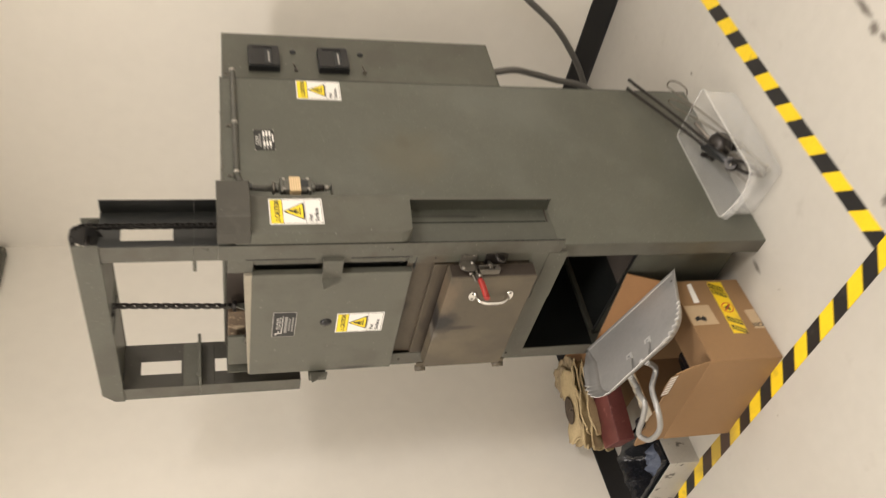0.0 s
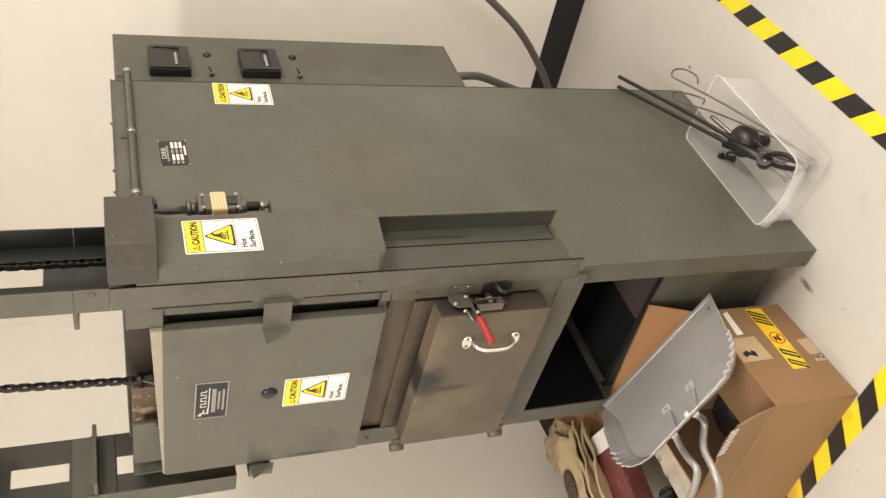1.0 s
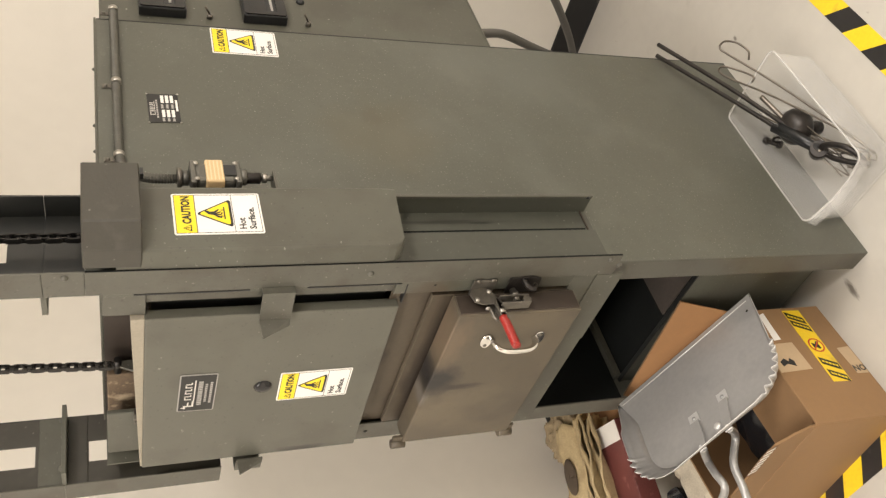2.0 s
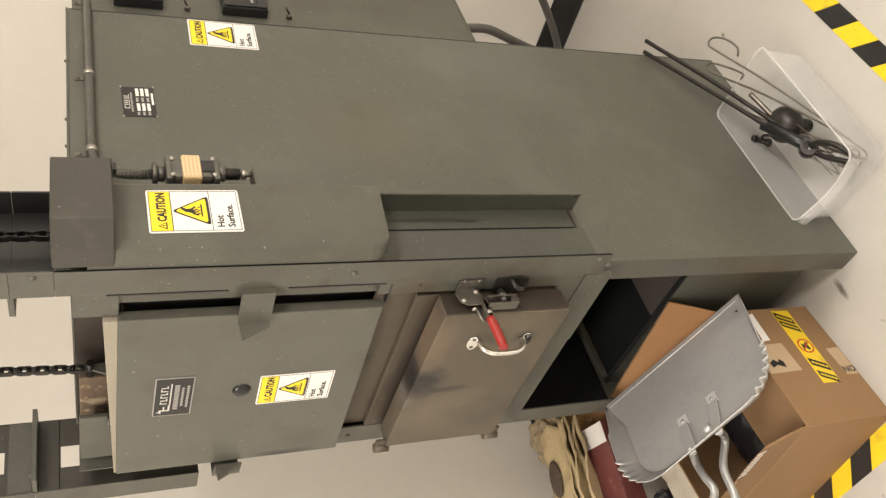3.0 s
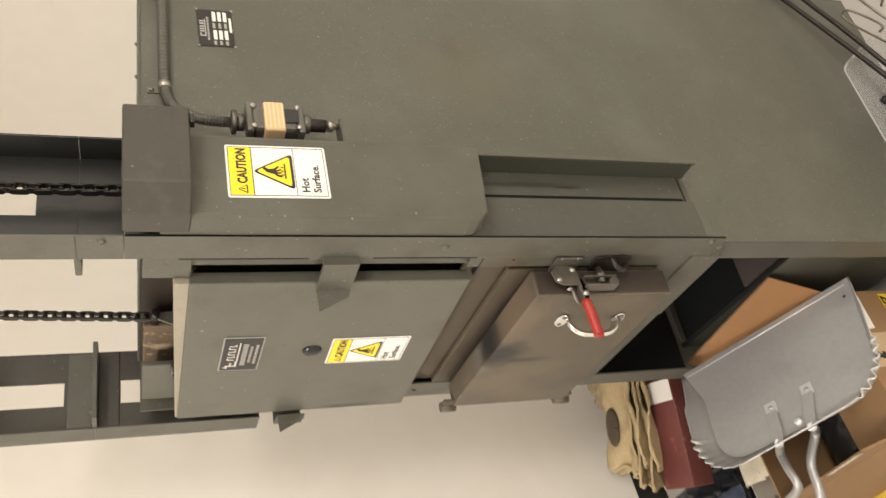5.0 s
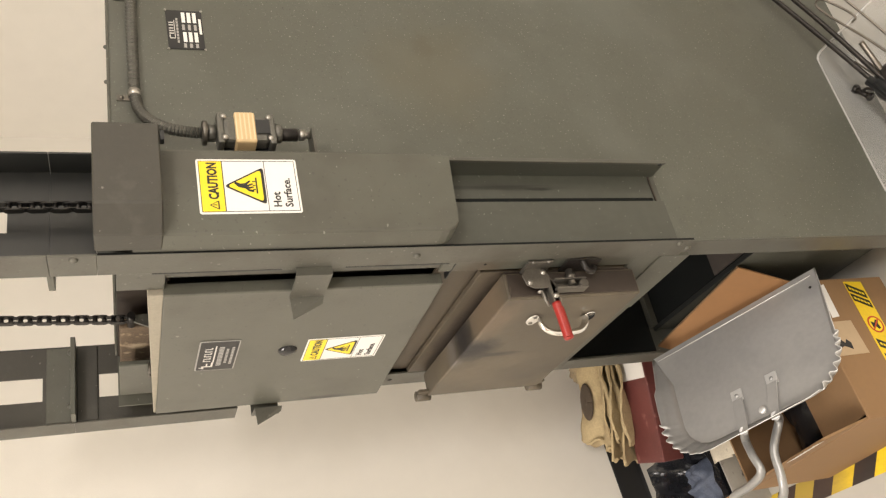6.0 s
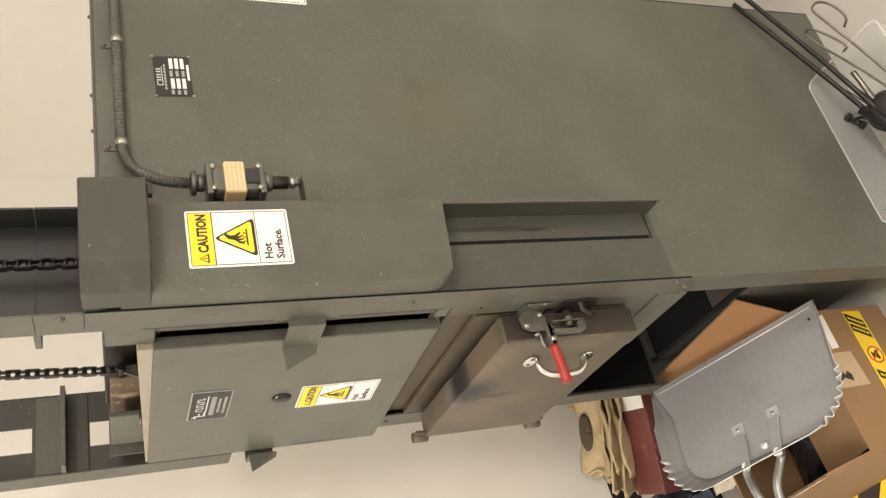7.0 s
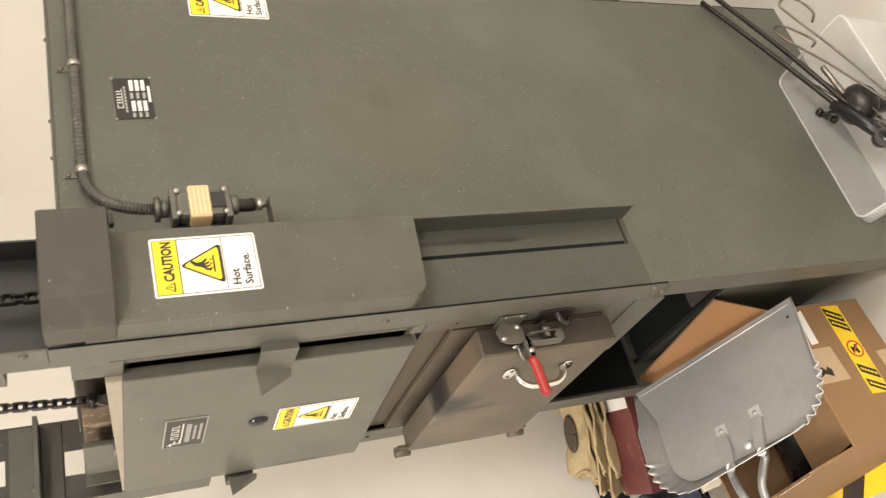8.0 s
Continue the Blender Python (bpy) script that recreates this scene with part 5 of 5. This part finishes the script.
part("jaw", tube(curve_pts([(0.104, 0.190, 0.072), (0.114, 0.160, 0.066), (0.130, 0.132, 0.056), (0.146, 0.106, 0.042)], 6), 0.0075, 8, flat=0.7), iron, tongs)
for i, off in enumerate((0.0, 0.014)):
    part("grip_bar", tube([(0.074 + off, 0.300 - off, 0.108), (0.106 + off * 0.6, 0.200 - off, 0.084)], 0.0100, 8), black, tongs)

ladle = thing("ladle", (0.10, 0.31, 0.01), "dark round iron ladle cup among the tools", "ladle")
lb = bmesh.new()
bmesh.ops.create_uvsphere(lb, u_segments=20, v_segments=12, radius=0.040)
for v in lb.verts:
    v.co.z *= 0.85
    v.co += Vector((0.094, 0.282, 0.072))
for f in lb.faces:
    f.smooth = True
part("cup", lb, iron, ladle)
part("stem", tube(curve_pts([(0.096, 0.303, 0.092), (0.102, 0.333, 0.108), (0.106, 0.366, 0.122)], 5), 0.0055, 8), wire, ladle)
part("foot", rod((0.094, 0.282, 0.0065), (0.094, 0.282, 0.048), 0.015), iron, ladle)


def hook(name_label, pts, r):
    t = thing("wire_hook", pts[-1], name_label, "wire hook", "wire hooks in the bin")
    part("wire", tube(curve_pts(pts, 6), r, 7), wire, t)


hook("bent steel wire hook with a looped end in the bin", [(0.148, 0.440, 0.138), (0.165, 0.448, 0.146), (0.164, 0.478, 0.160), (0.150, 0.500, 0.172), (0.133, 0.498, 0.174), (0.134, 0.472, 0.162), (0.152, 0.350, 0.118), (0.170, 0.180, 0.062), (0.166, 0.118, 0.030)], 0.0024)
hook("bent steel wire hook with a looped end in the bin", [(0.104, 0.420, 0.112), (0.116, 0.424, 0.114), (0.108, 0.456, 0.132), (0.094, 0.486, 0.150), (0.080, 0.484, 0.150), (0.086, 0.450, 0.138), (0.120, 0.350, 0.108), (0.162, 0.190, 0.060), (0.164, 0.122, 0.024)], 0.0024)
hook("thin steel wire tangled at the bottom of the bin", [(0.060, 0.40, 0.100), (0.090, 0.30, 0.075), (0.120, 0.21, 0.050), (0.150, 0.15, 0.020), (0.140, 0.128, 0.014)], 0.0018)
hook("thin steel wire tangled at the bottom of the bin", [(0.080, 0.24, 0.060), (0.110, 0.18, 0.046), (0.140, 0.15, 0.050), (0.158, 0.132, 0.030), (0.130, 0.126, 0.012), (0.110, 0.150, 0.010)], 0.0018)
hook("thin steel wire tangled at the bottom of the bin", [(0.100, 0.24, 0.060), (0.128, 0.18, 0.055), (0.150, 0.14, 0.040), (0.120, 0.13, 0.020), (0.090, 0.16, 0.010)], 0.0016)
hook("thin steel wire tangled at the bottom of the bin", [(0.060, 0.36, 0.098), (0.092, 0.26, 0.070), (0.122, 0.17, 0.040), (0.150, 0.118, 0.018), (0.158, 0.130, 0.012)], 0.0018)
hook("thin steel wire tangled at the bottom of the bin", [(0.120, 0.20, 0.070), (0.142, 0.15, 0.066), (0.160, 0.112, 0.058), (0.146, 0.106, 0.036), (0.120, 0.125, 0.012)], 0.0017)
fit_ = thing("brass_fitting", (0.042, 0.285, 0.0062), "small dark brass tee fitting lying in the bin", "pipe fitting")
part("tee", rod((0.0070, 0.337, 0.062), (0.0230, 0.304, 0.050), 0.006), iron, fit_)
part("tee_end", rod((0.0065, 0.338, 0.0625), (0.0105, 0.330, 0.0595), 0.009, 6), iron, fit_)
part("tee_end", rod((0.0200, 0.310, 0.052), (0.0240, 0.302, 0.049), 0.009, 6), iron, fit_)
part("stem", tube(curve_pts([(0.0150, 0.320, 0.056), (0.0350, 0.314, 0.066), (0.0510, 0.292, 0.052), (0.0590, 0.264, 0.026), (0.0630, 0.247, 0.0095)], 5), 0.0035, 7), iron, fit_)

wires = thing("wire_bundle", (0.12, 0.15, 0.01), "bundle of thin bent wires at the end of the clear bin", "wire")
rnd = random.Random(21)
for k in range(9):
    dx, dz = rnd.uniform(-0.018, 0.018), rnd.uniform(-0.012, 0.010)
    a = (0.100 + dx, 0.250 + rnd.uniform(-0.02, 0.03), 0.070 + dz)
    b = (0.112 + dx * 1.3, 0.180, 0.062 + dz + rnd.uniform(-0.01, 0.01))
    c = (0.120 + dx * 1.6 + rnd.uniform(-0.01, 0.01), 0.118 + rnd.uniform(-0.004, 0.012), 0.040 + rnd.uniform(-0.012, 0.02))
    part("bent_wire", tube(curve_pts([a, b, c], 6), 0.0013, 6), wire, wires)

# ---- gloves, maroon carton and low support box by the left wall ----
base = thing("low_carton", (-0.92, 0.16, 0), "low brown cardboard carton under the gloves", "carton")
part("body", box(-1.16, -0.70, 0.06, 0.34, 0, 0.150, 0.002), card, base)
part("lid_flap", box(-1.158, -0.702, 0.064, 0.336, 0.1505, 0.1545, 0.001), card_in, base)

mar = thing("maroon_box", (-0.84, -0.02, 0.155), "scuffed maroon cardboard box with a white end label", "box")
MM = Matrix.Translation((-0.808, 0.098, 0.158)) @ pose(0, 0, 0, 3, 0, -14)
part("box_body", merge(bmesh.new(), box(-0.060, 0.060, -0.270, 0.0, 0.0, 0.062, 0.003), MM), maroon, mar)
part("end_label", merge(bmesh.new(), box(-0.058, 0.058, -0.056, -0.002, 0.0622, 0.0632), MM), label_white, mar, "white paper label")


def glove(offset, yaw, lift, seed, label, patch, length=0.30):
    """A folded gauntlet glove: a soft, layered slab with a wavy cuff and a dark wrist patch."""
    rnd = random.Random(seed)
    g = thing("leather_glove", offset, label, "glove", "stack of gloves")
    m = Matrix.Translation(offset) @ pose(0, 0, 0, 0, lift, yaw)
    n, k = 22, 14
    ph = rnd.random() * 6
    for layer in (0, 1):
        rows = []
        for i in range(n + 1):
            t = i / n
            y = 0.14 - length * t
            half = (0.060 + 0.012 * math.sin(2.2 * t * math.pi + ph)) * (0.72 + 0.28 * min(1, t * 4)) * (1 - 0.06 * layer)
            row = []
            for j in range(k + 1):
                s = 2 * j / k - 1
                zz = 0.024 * (1 - abs(s) ** 3.0) * (0.8 + 0.35 * math.sin(3 * t + ph)) + 0.004 * math.sin(9 * t + 4 * s + ph + layer)
                zz += 0.006 * noise.noise(Vector((3 * s + seed, 9 * t, layer)))
                row.append(m @ Vector((half * s, y - 0.014 * layer + 0.006 * math.sin(5 * s + ph), zz - 0.030 * layer)))
            rows.append(row)
        part("leather" if layer == 0 else "lower_leather", sheet(rows, 0.005), glove_mat, g)
    cuff = [m @ Vector((0.061 * s, 0.140 - length + 0.006 * math.sin(5 * s + ph), 0.024 * (1 - abs(s) ** 3) * 0.8 - 0.004)) for s in np.linspace(-1, 1, 15)]
    part("cuff_hem", tube(cuff, 0.0045, 7), glove_mat, g)
    if patch:
        disc = []
        for i in range(5):
            r = 0.001 + 0.25 * i
            disc.append([m @ Vector((-0.012 + 0.022 * r * math.cos(a), -0.005 + 0.052 * r * math.sin(a), 0.030 - 0.004 * r * r + 0.004 * math.sin(3 * (0.5) + ph))) for a in (2 * math.pi * q / 20 for q in range(21))])
        part("wrist_patch", sheet(disc, 0.002), glove_dark, g, "dark brown oval patch")
    return g


glove((-1.025, 0.060, 0.214), -17, 20, 3, "tan suede work glove with a dark oval patch on the stack", True, 0.255)
glove((-0.958, 0.040, 0.214), -16, -46, 5, "folded tan suede work glove, soiled, in the stack", False, 0.275)
glove((-0.925, 0.030, 0.216), -15, -55, 8, "folded tan suede work glove pressed into the stack", False)
glove((-0.897, 0.030, 0.214), -14, -62, 11, "folded tan suede work glove pressed against the maroon box", False, 0.26)
fl = thing("fleece_cuff", (-1.11, 0.21, 0.155), "matted tan fleece glove lining at the stack's end", "glove")
fb = bmesh.new()
bmesh.ops.create_icosphere(fb, subdivisions=5, radius=1.0)
for v in fb.verts:
    n = v.co.normalized()
    k = 1 + 0.28 * noise.noise(n * 2.3) + 0.16 * noise.noise(n * 6.0 + Vector((3, 0, 0))) + 0.10 * noise.noise(n * 15.0)
    v.co = Vector((-1.05, 0.20, 0.196)) + Vector((n.x * 0.085, n.y * 0.075, n.z * 0.042)) * k
part("fleece", fb, fleece, fl, smooth=True)

pp = thing("paper_bag", (-0.62, -0.17, 0.0), "crumpled dirty paper between the carton and the maroon box", "paper")
rows_q = []
for i in range(9):
    rows_q.append([(-0.700 + 0.020 * j, -0.225 + 0.026 * i, 0.150 + 0.022 * noise.noise(Vector((i * 0.8, j * 0.9, 2))) + 0.010 * math.sin(1.7 * j)) for j in range(8)])
part("crumpled_sheet", sheet(rows_q, 0.001), paper, pp)
part("inner_fold", box(-0.69, -0.57, -0.20, -0.02, 0.0, 0.13, 0.004), paper, pp)

# ---- grey tote with a black bag ----
tote = thing("grey_tote", (-0.86, -0.24, 0), "stained grey plastic tote lined with a black bag", "tote")
TM = Matrix.Translation((-0.725, -0.318, 0)) @ pose(0, 0, 0, 0, 0, 6)
part("side", box(-0.004, 0.0, 0, 0.20, 0, 0.105, 0.001, m=TM), tote_mat, tote)
part("side", box(-0.280, -0.276, 0, 0.20, 0, 0.105, 0.001, m=TM), tote_mat, tote)
part("front", box(-0.276, -0.004, 0, 0.004, 0, 0.105, 0.001, m=TM), tote_mat, tote)
part("back", box(-0.276, -0.004, 0.196, 0.20, 0, 0.105, 0.001, m=TM), tote_mat, tote)
part("bottom", box(-0.276, -0.004, 0.004, 0.196, 0.001, 0.005, m=TM), tote_mat, tote)
bag = thing("black_bag", (-0.87, -0.22, 0.006), "shiny black plastic bag lining the tote", "plastic bag")
rows_g = []
for i in range(19):
    row = []
    for j in range(19):
        u, v = i / 18, j / 18
        edge = max(abs(2 * u - 1), abs(2 * v - 1))
        zz = 0.018 + 0.112 * edge ** 5 + 0.016 * noise.noise(Vector((u * 5, v * 5, 1)))
        row.append(TM @ Vector((-0.270 + 0.262 * u, 0.010 + 0.182 * v, zz)))
    rows_g.append(row)
part("crumpled_film", sheet(rows_g, 0.001), bag_mat, bag)
rag = thing("blue_rag", (-0.87, -0.22, 0.04), "crumpled blue-grey plastic wrap in the black bag", "rag")
rows_r = []
for i in range(15):
    rows_r.append([TM @ Vector((-0.215 + 0.145 * i / 14 + 0.006 * math.sin(j), 0.045 + 0.110 * j / 14, 0.050 + 0.030 * noise.noise(Vector((i * 0.42, j * 0.42, 7))) + 0.03 * math.sin(math.pi * i / 14) * math.sin(math.pi * j / 14))) for j in range(15)])
part("folded_rag", sheet(rows_r, 0.002), cloth_blue, rag)

# ---- box high on the wall ----
wb = thing("wall_box", (-1.36, 1.06, 2.31), "dark grey rounded box fixed high on the white wall", "wall box")
part("case", merge(bmesh.new(), box(0.0, 0.05, -0.115, 0.115, 0.0, 0.15, 0.012), Matrix.Translation((-1.3635, 1.035, 2.318)) @ pose(0, 0, 0, 0, 0, 6.1)), worn, wb)

# ---- cables behind the furnace ----
cable = mat("grey_cable_jacket", (0.11, 0.105, 0.095), 0.45, var=0.1)
c1 = thing("power_cable", (-0.379, 1.1, 0.012), "thick grey power cable hanging behind the furnace", "cable")
part("jacket", tube(curve_pts([(0.20, 1.13, 0.80), (0.10, 1.11, 0.55), (0.009, 1.10, 0.426), (-0.10, 1.10, 0.286), (-0.246, 1.10, 0.159), (-0.375, 1.10, 0.075), (-0.47, 1.08, 0.013), (-0.60, 1.04, 0.012)], 8), 0.0115, 10), cable, c1)
c2 = thing("power_cable", (-0.08, 0.80, 0.612), "thick grey power cable leaving the control cabinet", "cable")
part("jacket", tube(curve_pts([(-0.080, 0.800, 0.612), (-0.085, 0.818, 0.575), (-0.125, 0.880, 0.490), (-0.198, 0.951, 0.370), (-0.250, 0.992, 0.270), (-0.285, 1.015, 0.165), (-0.340, 1.020, 0.070), (-0.420, 1.010, 0.013), (-0.5, 0.98, 0.012)], 8), 0.0115, 10), cable, c2)
